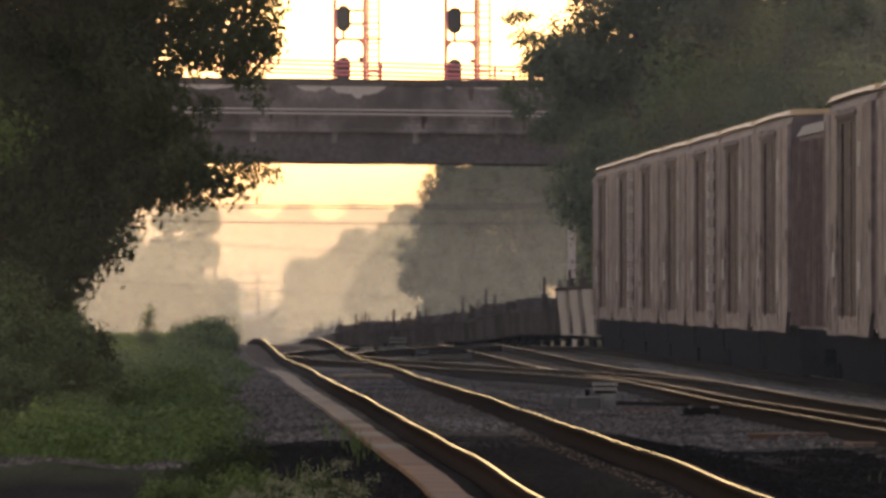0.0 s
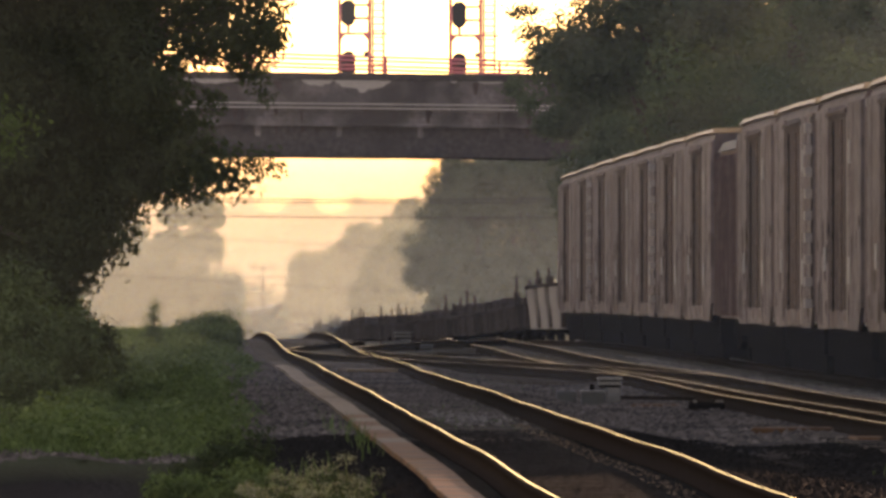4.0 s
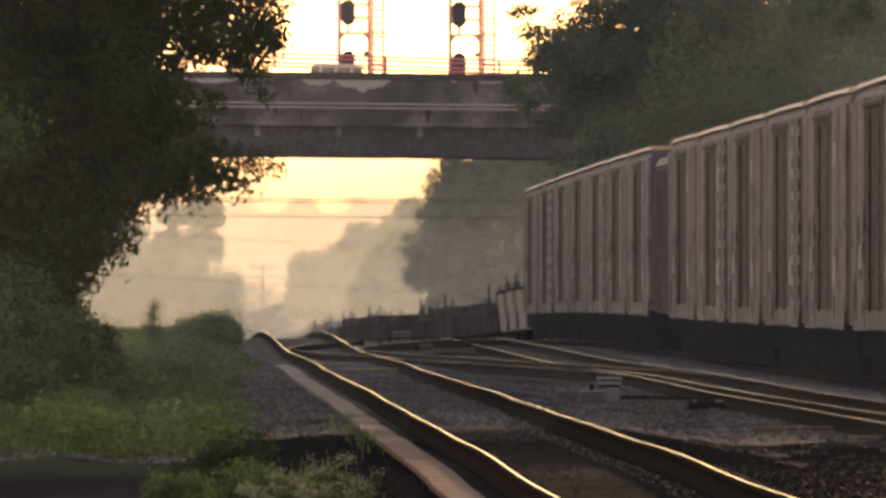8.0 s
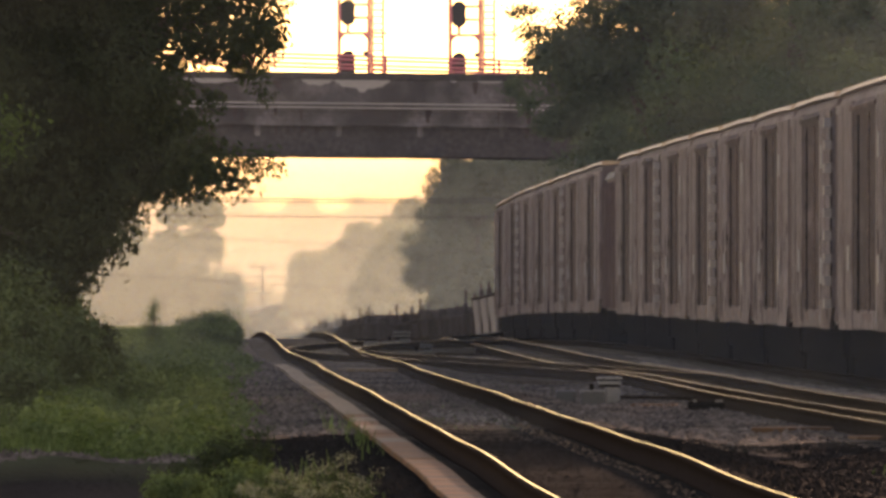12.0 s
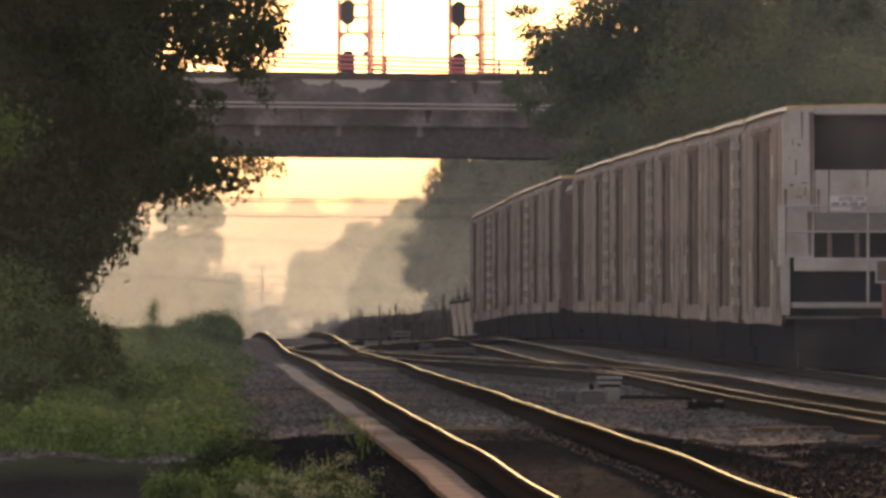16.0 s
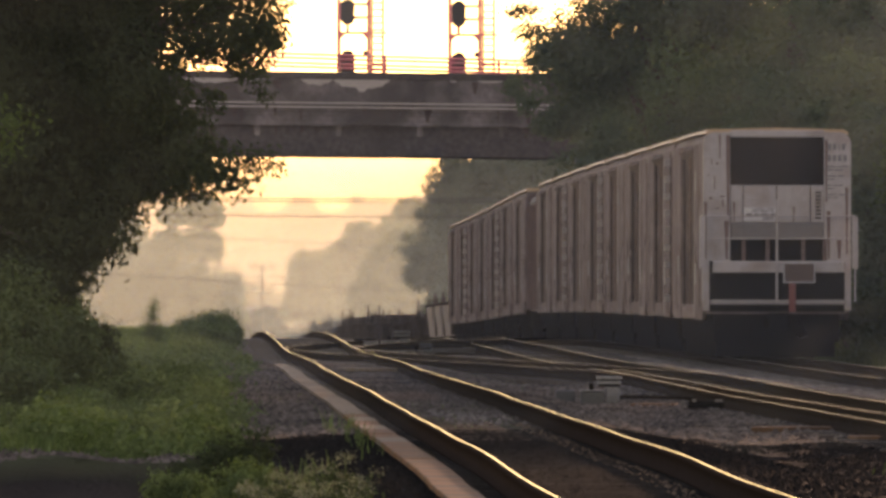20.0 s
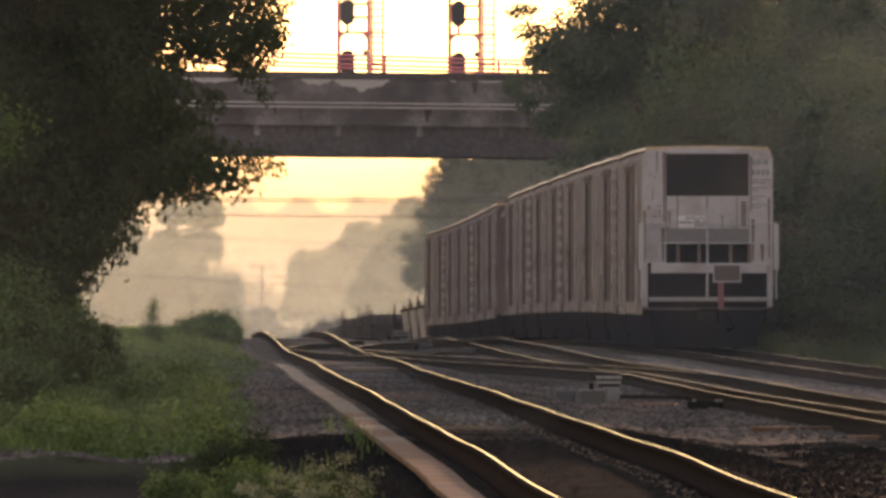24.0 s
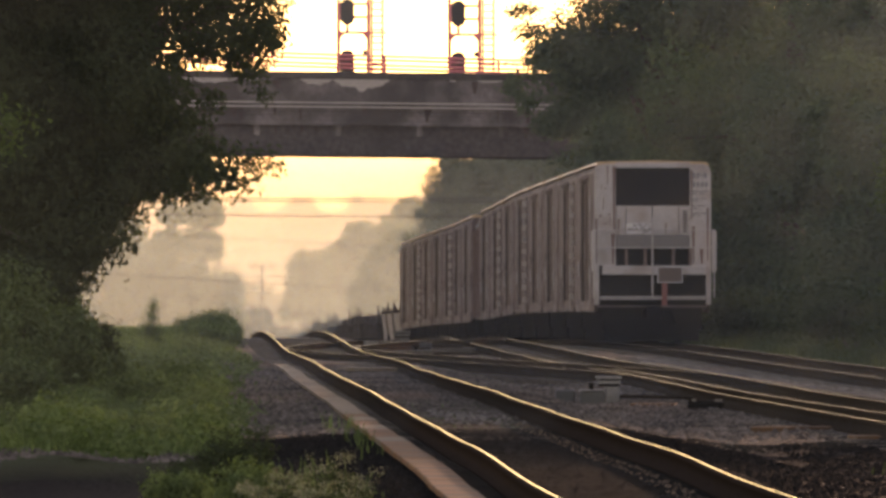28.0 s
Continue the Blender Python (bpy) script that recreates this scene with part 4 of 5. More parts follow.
def build_signals():
    gantry = thing("signal_gantry", "steel walkway gantry behind the bridge carrying two signals", "gantry")
    g = Shape().box(-26, 20, -0.5, 0.5, 11.0, 11.1)
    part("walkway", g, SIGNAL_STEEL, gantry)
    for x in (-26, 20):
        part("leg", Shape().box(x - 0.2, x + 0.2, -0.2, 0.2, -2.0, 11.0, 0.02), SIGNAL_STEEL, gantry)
    for z in (12.43, 12.25, 12.02, 11.85):
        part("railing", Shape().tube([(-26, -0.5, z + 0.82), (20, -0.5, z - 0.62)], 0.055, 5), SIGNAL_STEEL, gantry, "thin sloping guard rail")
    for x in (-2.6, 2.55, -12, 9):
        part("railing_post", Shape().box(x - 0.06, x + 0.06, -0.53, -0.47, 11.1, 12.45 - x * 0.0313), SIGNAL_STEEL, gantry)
    gantry.matrix_basis = pose(0, 640, 0)
    sig = thing("railway_signal", "two-headed black railway signal on a steel frame with ladder", "signal", "signals over the bridge")
    for x in (-0.68, 0.68):
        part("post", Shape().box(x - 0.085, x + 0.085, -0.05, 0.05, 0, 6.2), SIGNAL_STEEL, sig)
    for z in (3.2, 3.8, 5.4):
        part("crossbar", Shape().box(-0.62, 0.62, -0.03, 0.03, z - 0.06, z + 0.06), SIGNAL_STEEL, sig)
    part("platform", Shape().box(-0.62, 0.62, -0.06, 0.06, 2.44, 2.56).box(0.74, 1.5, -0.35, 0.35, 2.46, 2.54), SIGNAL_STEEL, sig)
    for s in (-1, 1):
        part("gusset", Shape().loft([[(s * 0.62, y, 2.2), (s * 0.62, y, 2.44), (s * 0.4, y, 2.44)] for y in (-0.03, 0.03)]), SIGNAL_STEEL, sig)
    lad = Shape()
    for x in (0.83, 1.32):
        lad.tube([(x, 0.1, 0), (x, 0.1, 6.5)], 0.055, 5)
    for k in range(21):
        lad.tube([(0.83, 0.1, 0.2 + k * 0.305), (1.32, 0.1, 0.2 + k * 0.305)], 0.035, 4)
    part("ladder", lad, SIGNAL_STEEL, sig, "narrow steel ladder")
    for z in (1.12, 3.45):
        hd = part("signal_head", Shape().loft([[(-0.28 + 0.32 * math.cos(a), y, z + (0.28 if math.sin(a) >= 0 else -0.28) + 0.32 * math.sin(a)) for a in np.linspace(0, 2 * math.pi, 24, endpoint=False)] for y in (-0.06, 0.0)]), SIGNAL_BLACK, sig, "black oval signal head")
        part("lamp_case", Shape().box(-0.50, -0.06, 0.0, 0.35, z - 0.45, z + 0.45, 0.05), SIGNAL_BLACK, hd)
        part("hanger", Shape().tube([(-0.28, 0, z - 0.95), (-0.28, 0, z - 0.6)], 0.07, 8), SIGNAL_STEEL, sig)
    part("junction_box", Shape().box(0.42, 0.62, -0.12, 0.12, 1.5, 1.7, 0.02), BOX_GREY, sig)
    sig.matrix_basis = pose(-4.02, 640, 11.1)
    copy_thing(sig, pose(1.01, 640, 11.01))


build_signals()


def road_vehicle(kind, paint, label):
    """A road vehicle that heads along +x."""
    v = thing(kind, label, kind.replace("_", " "))
    L, tall = (5.1, 2.05) if kind == "minivan" else (4.6, 1.62)
    low = tall * 0.55
    def ring(y, pts):
        return [(x, y, z) for x, z in pts]
    base = [(-L / 2, 0.35), (L / 2, 0.3), (L / 2 + 0.03, 0.6), (L / 2 - 0.25, low - 0.12), (L * 0.2, low), (-L / 2 + 0.2, low + 0.02), (-L / 2, 0.7)]
    part("body", Shape().loft([ring(-0.75, [(x * 0.97, z * 0.98) for x, z in base]), ring(-0.88, base), ring(0.88, base), ring(0.75, [(x * 0.97, z * 0.98) for x, z in base])]), paint, v)
    back = -L / 2 + (0.25 if kind == "minivan" else 0.75)
    nose, eave = (L * 0.42, tall - 0.5) if kind == "minivan" else (L * 0.24, tall - 0.1)
    cab = [(back - 0.2, low), (nose, low), (L * 0.12, eave), (back, eave)]
    part("cabin", Shape().loft([ring(-0.66, cab), ring(0.66, cab)]), GLASS, v, "dark glass cabin")
    cap = [(nose - (0.5 if kind == "minivan" else L * 0.1), eave - 0.04), (L * 0.18, tall - 0.14), (L * 0.06, tall - 0.03), (back + 0.5, tall + 0.02), (back + 0.1, tall - 0.06), (back - 0.08, eave - 0.04)]
    part("roof", Shape().loft([ring(-0.7, cap), ring(-0.58, [(x * 0.99, z + 0.03) for x, z in cap]), ring(0.58, [(x * 0.99, z + 0.03) for x, z in cap]), ring(0.7, cap)]), paint, v)
    for k in range(3):
        x = back + 0.4 + k * (nose - back) * 0.26
        part("pillar", Shape().box(x - 0.06, x + 0.06, -0.68, 0.68, low, eave), paint, v)
    for x in (-L * 0.3, L * 0.3):
        for y in (-0.78, 0.78):
            part("wheel", Shape().tube([(x, y - 0.1, 0.32), (x, y + 0.1, 0.32)], 0.32, 14), TYRE, v)
    return v


def paint(name, c):
    return material(name, c, rough=0.25, vary=0.08, scale=1, fine=10, bump=0, spec=0.6)


CARS = [road_vehicle("sedan", paint("dark_red_car_paint", (0.16, 0.03, 0.03)), "dark red sedan driving over the bridge"),
        road_vehicle("sedan", paint("silver_car_paint", (0.5, 0.5, 0.5)), "silver sedan driving over the bridge"),
        road_vehicle("sedan", paint("beige_car_paint", (0.5, 0.44, 0.36)), "beige sedan driving over the bridge"),
        road_vehicle("sedan", paint("maroon_car_paint", (0.2, 0.05, 0.04)), "low maroon sedan driving over the bridge"),
        road_vehicle("minivan", paint("pale_van_paint", (0.8, 0.77, 0.74)), "pale minivan driving over the bridge")]

# ---- trees and plants ----
def leaf_cloud(name, blobs, count, size, mat, rng, hang=0.0):
    """Kite-shaped leaves gathered in twigs inside soft blobs (x, y, z, rx, ry, rz)."""
    w = np.array([b[3] * b[4] * b[5] for b in blobs]) ** 0.75
    which = rng.choice(len(blobs), count // 6 + 1, p=w / w.sum())
    b = np.array(blobs)[which]
    v = rng.normal(size=(len(b), 3))
    v /= np.linalg.norm(v, axis=1)[:, None]
    r = rng.random(len(b)) ** 0.28
    twig = b[:, :3] + v * r[:, None] * b[:, 3:6]
    c = np.repeat(twig, 6, axis=0)
    c = c + rng.normal(size=c.shape) * size * np.array([1.1, 1.1, 0.8])
    n = len(c)
    face = np.repeat(v, 6, axis=0) + rng.normal(size=(n, 3)) * 0.45 + np.array([0, 0, 0.25])
    face /= np.linalg.norm(face, axis=1)[:, None]
    a = rng.normal(size=(n, 3))
    a[:, 2] -= hang
    a -= face * (a * face).sum(1)[:, None]
    a /= np.linalg.norm(a, axis=1)[:, None]
    s = np.cross(face, a)
    ln = size * rng.uniform(0.6, 1.3, (n, 1))
    co = np.stack([c - a * ln * 0.6, c + s * ln * 0.27, c + a * ln * 0.6, c - s * ln * 0.27], 1).reshape(-1, 3)
    return quick_mesh(name, co, np.arange(n * 4).reshape(-1, 4), mat)


def own(x, d):
    """Random numbers of a tree's own."""
    return np.random.default_rng(int(abs(x) * 97 + d * 13))


def tree(label, x, d, tall, blobs, count, size, mat, rng, name="tree", hang=0.0, group=""):
    """A tapered trunk with limbs that reach into the crown's blobs, and the crown of leaves."""
    z0 = ground_z(x, d) - 0.1
    t = thing(name, label, name.replace("_", " "), group, at=pose(x, d, z0))
    tr = Shape()
    r = 0.028 * tall
    top = (0.3, 0.1, tall * 0.72)
    tr.tube([(0, 0, 0), (0.05, 0.02, tall * 0.15), (0.15, 0.0, tall * 0.4), top], [r * 1.3, r, r * 0.75, r * 0.3], 9)
    for bx, by, bz, *_ in blobs[:14]:
        f = min(0.65, max(0.2, (bz - z0) / tall * 0.6))
        p0 = Vector((0.15 * f, 0, tall * f))
        p1 = Vector((bx - x, by - d, bz - z0))
        mid = p0.lerp(p1, 0.5) + Vector((0, 0, 0.08 * tall))
        tr.tube([p0, mid, p1], [r * 0.45, r * 0.25, r * 0.06], 6)
    part("trunk", tr, BARK, t)
    me = leaf_cloud("crown", [(bx - x, by - d, bz - z0, rx, ry, rz) for bx, by, bz, rx, ry, rz in blobs], count, size, mat, rng, hang)
    part("crown", me, None, t)
    return t


def round_crown(x, d, z, r, n, rng, squash=0.9):
    """Blobs that make one uneven rounded crown."""
    out = [(x, d, z, r * 0.62, r * 0.62, r * 0.6 * squash)]
    for k in range(n):
        a, e = rng.uniform(0, 2 * math.pi), rng.uniform(-0.5, 1.0)
        q = r * rng.uniform(0.55, 0.75)
        br = r * rng.uniform(0.25, 0.42)
        out.append((x + q * math.cos(a) * math.cos(e), d + q * math.sin(a) * math.cos(e), z + q * squash * math.sin(e) * 1.05, br, br, br * 0.8))
    return out


def fringe(x, d, z, r, n, rng):
    """Small clumps that break up the outline of a crown."""
    out = []
    for k in range(n):
        a, e = rng.uniform(0, 2 * math.pi), rng.uniform(-0.6, 1.4)
        q, br = r * rng.uniform(0.85, 1.06), r * rng.uniform(0.07, 0.15)
        out.append((x + q * math.cos(a) * math.cos(e), d + q * math.sin(a) * math.cos(e), z + q * math.sin(e), br * 1.3, br * 1.3, br))
    return out


RNG = np.random.default_rng(7)

# the near tree that overhangs from the left
NEAR_D = 170.0
near = []
for bx, bz, r in ((-5.2, 3.6, 1.5), (-4.6, 5.0, 1.4), (-3.9, 5.3, 0.9), (-2.7, 5.75, 0.5), (-2.6, 6.1, 0.7),
                  (-3.5, 3.6, 0.75), (-2.95, 3.2, 0.42), (-2.55, 3.12, 0.34), (-2.2, 3.2, 0.24), (-3.9, 3.0, 0.6), (-4.3, 2.4, 0.65), (-4.7, 2.1, 0.6), (-5.1, 1.6, 0.8), (-4.75, 1.35, 0.45), (-4.75, 0.95, 0.45), (-5.4, 0.9, 0.8), (-5.6, 2.5, 1.2),
                  (-4.3, 3.2, 0.7), (-3.9, 3.5, 0.6), (-3.4, 3.15, 0.4), (-3.0, 2.95, 0.26), (-3.75, 4.3, 0.75), (-6.2, 4.5, 1.8), (-6.5, 6.5, 1.9), (-5.0, 6.8, 1.6), (-3.8, 6.9, 1.2), (-8.0, 5.2, 2.0), (-7.5, 7.6, 1.8), (-6.0, 8.4, 1.5), (-9.0, 6.6, 1.7), (-4.6, 8.0, 1.2)):
    near.append((bx, NEAR_D + RNG.uniform(-1.2, 1.2), bz, r, r * 1.3, r))
near.sort()
near_tree = tree("large dark leafy tree overhanging the bank", -7.2, NEAR_D, 9.5, near, 190000, 0.08, LEAF_NEAR, RNG, hang=0.8)
core = [(bx + 7.2, by - NEAR_D + 0.6, bz - near_tree.location.z, q * 0.66, q * 0.8, q * 0.66) for bx, by, bz, q, *_ in near if q >= 0.4 and (bx < -3.4 or bz < 4.5)]
part("inner_leaves", leaf_cloud("inner_leaves", core, 64000, 0.13, LEAF_NEAR, RNG, 0.5), None, near_tree)
outer = [(bx + 7.2, RNG.uniform(-0.5, 0.5), bz - near_tree.location.z, q, q, q) for bx, bz, q in
         ((-2.95, 4.72, 0.34), (-2.55, 4.68, 0.36), (-2.2, 4.8, 0.3), (-2.15, 5.12, 0.32), (-2.6, 5.2, 0.4), (-3.0, 5.2, 0.4), (-2.2, 4.12, 0.13), (-2.3, 4.35, 0.2), (-2.02, 4.72, 0.16), (-2.75, 3.98, 0.14), (-2.05, 5.4, 0.2))]
twigs = Shape()
for bx, by, bz, *_ in outer:
    twigs.tube([(3.4, 0, 4.6), ((bx + 3.4) / 2, by / 2, (bz + 4.6) / 2 + 0.2), (bx, by, bz)], [0.03, 0.018, 0.004], 5)
part("outer_branch", twigs, BARK, near_tree)
part("outer_leaves", leaf_cloud("outer_leaves", outer, 9000, 0.07, LEAF_NEAR, RNG, 2.0), None, near_tree, "sparse leaves with sky between them")

sprig = [(-4.83 + 7.2, -10.0, 3.6 - near_tree.location.z, 0.17, 0.2, 0.22), (-4.95 + 7.2, -10.0, 3.3 - near_tree.location.z, 0.12, 0.2, 0.14), (-4.72 + 7.2, -10.1, 3.85 - near_tree.location.z, 0.1, 0.1, 0.12)]
part("sprig_twig", Shape().tube([(0.6, -0.5, 4.0), (1.4, -6, 4.2), (2.35, -10, 3.4)], [0.014, 0.01, 0.004], 6), BARK, near_tree)
part("sprig_leaves", leaf_cloud("sprig_leaves", sprig, 170, 0.085, LEAF_LIT, RNG, 0.5), None, near_tree, "yellow-green leaves with sunlight put in their colour")

# undergrowth below it and along the bank
def shrub(label, x, d, w, h, count, size, mat, group="bank shrubs"):
    z0 = ground_z(x, d)
    s = thing("shrub", label, "shrub", group, at=pose(x, d, z0 - 0.05))
    st = Shape()
    blobs = []
    for k in range(7):
        a = k * 0.9
        px, py, pz = w * 0.38 * math.cos(a) * RNG.uniform(0.3, 1), w * 0.4 * math.sin(a), h * RNG.uniform(0.45, 0.82)
        st.tube([(0.1 * math.cos(a), 0.1 * math.sin(a), 0), (px * 0.6, py * 0.6, pz * 0.6), (px, py, pz)], [0.02, 0.014, 0.005], 5)
        blobs.append((px, py, pz * 0.85, w * 0.26, w * 0.26, h * 0.3))
    part("stem", st, BARK, s)
    part("foliage", leaf_cloud("foliage", blobs, count, size, mat, RNG), None, s)


for x, d, w, h in ((-5.0, 172, 1.3, 1.2), (-6.4, 175, 2.2, 1.9), (-5.6, 186, 1.6, 1.4), (-5.9, 205, 1.8, 1.5), (-7.2, 200, 2.5, 2.4), (-8.5, 230, 3.0, 2.6), (-7.2, 245, 2.0, 1.6)):
    shrub("dense green shrub under the overhanging tree", x, d, w, h, 5000, 0.10, SHRUB_LEAF)
for x, d, w, h in ((-4.95, 160, 1.3, 2.1), (-4.45, 164, 1.1, 1.5), (-4.25, 170, 1.2, 0.8), (-5.3, 158, 1.2, 1.6), (-4.75, 156, 0.9, 0.9)):
    shrub("leafy green shrub before the overhanging tree", x, d, w, h, 6500, 0.075, SHRUB_LEAF)
bank = np.random.default_rng(21)
for k in range(30):
    d = 142 + 100 * bank.random() ** 1.2
    w = bank.uniform(0.6, 1.3)
    shrub("low leafy green shrub on the overgrown bank", line_x(d, bank.uniform(-7.5, -3.4)), d, w, w * bank.uniform(0.35, 0.6), 1700, 0.07, WEED)
def sapling(x, d, tall):
    """A small upright tree, widest below its middle."""
    s = thing("sapling", "small upright green sapling standing on the bank", "sapling", at=pose(x, d, ground_z(x, d) - 0.05))
    part("stem", Shape().tube([(0, 0, 0), (0.03, 0, tall * 0.5), (-0.02, 0, tall * 0.97)], [0.02, 0.014, 0.004], 6), BARK, s)
    blobs = []
    for k in range(13):
        f = k / 12
        q = (0.25 - 0.18 * f) * bank.uniform(0.75, 1.2)
        blobs.append((bank.uniform(-0.07, 0.07), bank.uniform(-0.07, 0.07), tall * (0.06 + 0.9 * f), q, q, 0.1))
    part("foliage", leaf_cloud("foliage", blobs, 2400, 0.05, WEED, bank), None, s)


sapling(-6.15, 300, 1.05)
for x, d, w, h in ((-5.35, 300, 0.8, 0.8), (-4.95, 301, 0.95, 0.85), (-4.55, 299, 0.8, 0.68), (-5.0, 297, 1.0, 0.6)):
    shrub("low wide bush on the bank beside the track", x, d, w, h, 2200, 0.075, WEED)

for d, off, w, h in ((196, 13.6, 2.2, 1.4), (214, 14.2, 2.6, 1.8), (236, 13.4, 2.4, 1.5), (258, 13.8, 2.8, 1.9), (284, 13.3, 2.6, 1.6), (312, 13.9, 3.0, 2.0), (338, 13.3, 2.8, 1.7), (366, 13.8, 3.2, 2.1), (396, 13.4, 3.0, 1.8), (424, 13.9, 3.2, 2.0)):
    shrub("dark green shrub at the foot of the tall trees", line_x(d, off), d, w, h, 4000, 0.16, LEAF_NEAR, "shrubs behind the train")

# tall trees behind the train, plus unseen ones added to shade the near ground
for x, d, z, r, tall in ((7.5, 482, 10.5, 4.6, 15), (11.5, 470, 8.0, 6.0, 17), (9.0, 520, 6.0, 4.6, 12), (12.8, 420, 6.0, 5.0, 9), (12.4, 505, 12.0, 5.0, 17), (10.4, 512, 9.5, 4.0, 14), (16.5, 450, 9.0, 7.0, 18), (13.2, 372, 4.2, 4.2, 8),
                         (17.0, 390, 8.0, 6.0, 16), (16.0, 332, 5.0, 4.8, 9), (21.0, 360, 8.0, 6.5, 16), (8.6, 560, 4.0, 3.6, 9), (9.4, 492, 6.0, 3.6, 11), (13.6, 458, 12.0, 4.4, 18), (14.4, 436, 9.0, 4.0, 14), (17.5, 470, 13.0, 4.8, 19), (9.6, 476, 4.2, 3.8, 9), (13.0, 560, 9.0, 6.0, 16), (14.4, 300, 2.4, 2.4, 5), (20, 300, 7, 5, 14), (17.5, 255, 9, 7, 18), (17, 205, 9, 7, 18), (17, 172, 9, 7, 18), (20, 230, 10, 7.5, 19), (18, 282, 8, 6, 16)):
    rng = own(x, d)
    blobs = round_crown(x, d, z, r, 16, rng) + [(x + rng.uniform(-1, 1) * r * 0.7, d + rng.uniform(-1, 1) * r * 0.5, rng.uniform(0.8, max(1.2, z - r * 0.3)), r * 0.4, r * 0.4, r * 0.35) for k in range(6)]
    # crowns out of view get few large leaves: they only cast shade
    tree("tall leafy tree in hazy shade behind the train; unseen ones shade the line", x, d, tall, blobs, 5000 if x - 1.25 * r > 0.0314 * d else (52000 if x < 9.5 else 27000), 0.5 if x - 1.25 * r > 0.0314 * d else 0.19, LEAF_MID, own(x, d), group="trees behind the train")

# a tree before the bridge whose branches reach over its parapet
bridge_crown = round_crown(6.78, 545, 8.97, 2.65, 20, own(6.78, 545)) + [(2.75, 545, 9.8, 0.4, 0.4, 0.6), (3.3, 545, 9.2, 0.5, 0.5, 0.5), (3.9, 545, 10.9, 0.7, 0.7, 0.5), (3.35, 545, 11.9, 0.6, 0.6, 0.35), (3.0, 545, 12.7, 0.7, 0.6, 0.25), (4.2, 545, 8.3, 0.7, 0.7, 0.6), (5.0, 545, 11.0, 1.2, 1.2, 0.9)]
tree("tall leafy tree with branches over the bridge parapet", 6.78, 545, 14.6, bridge_crown, 42000, 0.15, LEAF_MID, own(6.78, 545), group="trees behind the train")
# added tree in place of a sunlit branch of the trees behind
bright = [(10.9, 340, 4.3, 0.35, 0.35, 0.8), (11.1, 340, 5.4, 0.4, 0.4, 0.6), (11.3, 340, 3.2, 0.4, 0.4, 0.7), (11.5, 341, 4.6, 0.7, 0.7, 1.2), (11.0, 340, 1.9, 0.3, 0.3, 0.4)]
tree("slim tree added for a sunlit branch, light put in its leaf colour", 11.9, 341, 6.0, bright, 5200, 0.14, LEAF_LIT, own(11.9, 341), group="trees behind the train")

# trees beyond the bridge; the farther ones get a paler leaf colour besides the mist
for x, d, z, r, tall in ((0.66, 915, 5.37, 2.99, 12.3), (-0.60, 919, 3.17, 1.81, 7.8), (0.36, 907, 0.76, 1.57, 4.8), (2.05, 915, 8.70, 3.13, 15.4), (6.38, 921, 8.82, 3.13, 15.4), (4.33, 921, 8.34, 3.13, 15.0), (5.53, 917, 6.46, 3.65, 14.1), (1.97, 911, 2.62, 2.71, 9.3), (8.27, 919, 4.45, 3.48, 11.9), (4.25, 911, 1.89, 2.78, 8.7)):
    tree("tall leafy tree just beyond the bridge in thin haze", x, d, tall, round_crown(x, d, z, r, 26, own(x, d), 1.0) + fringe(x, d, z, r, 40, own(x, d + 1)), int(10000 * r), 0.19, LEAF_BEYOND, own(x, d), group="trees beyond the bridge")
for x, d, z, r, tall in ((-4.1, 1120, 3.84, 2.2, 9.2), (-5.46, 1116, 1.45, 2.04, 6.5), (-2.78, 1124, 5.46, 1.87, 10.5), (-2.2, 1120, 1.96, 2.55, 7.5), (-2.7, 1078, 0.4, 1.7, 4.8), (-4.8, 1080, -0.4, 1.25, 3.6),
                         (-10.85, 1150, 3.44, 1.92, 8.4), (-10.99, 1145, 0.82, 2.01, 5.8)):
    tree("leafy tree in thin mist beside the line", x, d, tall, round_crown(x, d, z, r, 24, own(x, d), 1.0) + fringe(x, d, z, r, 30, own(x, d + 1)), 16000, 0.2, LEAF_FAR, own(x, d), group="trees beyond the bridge")
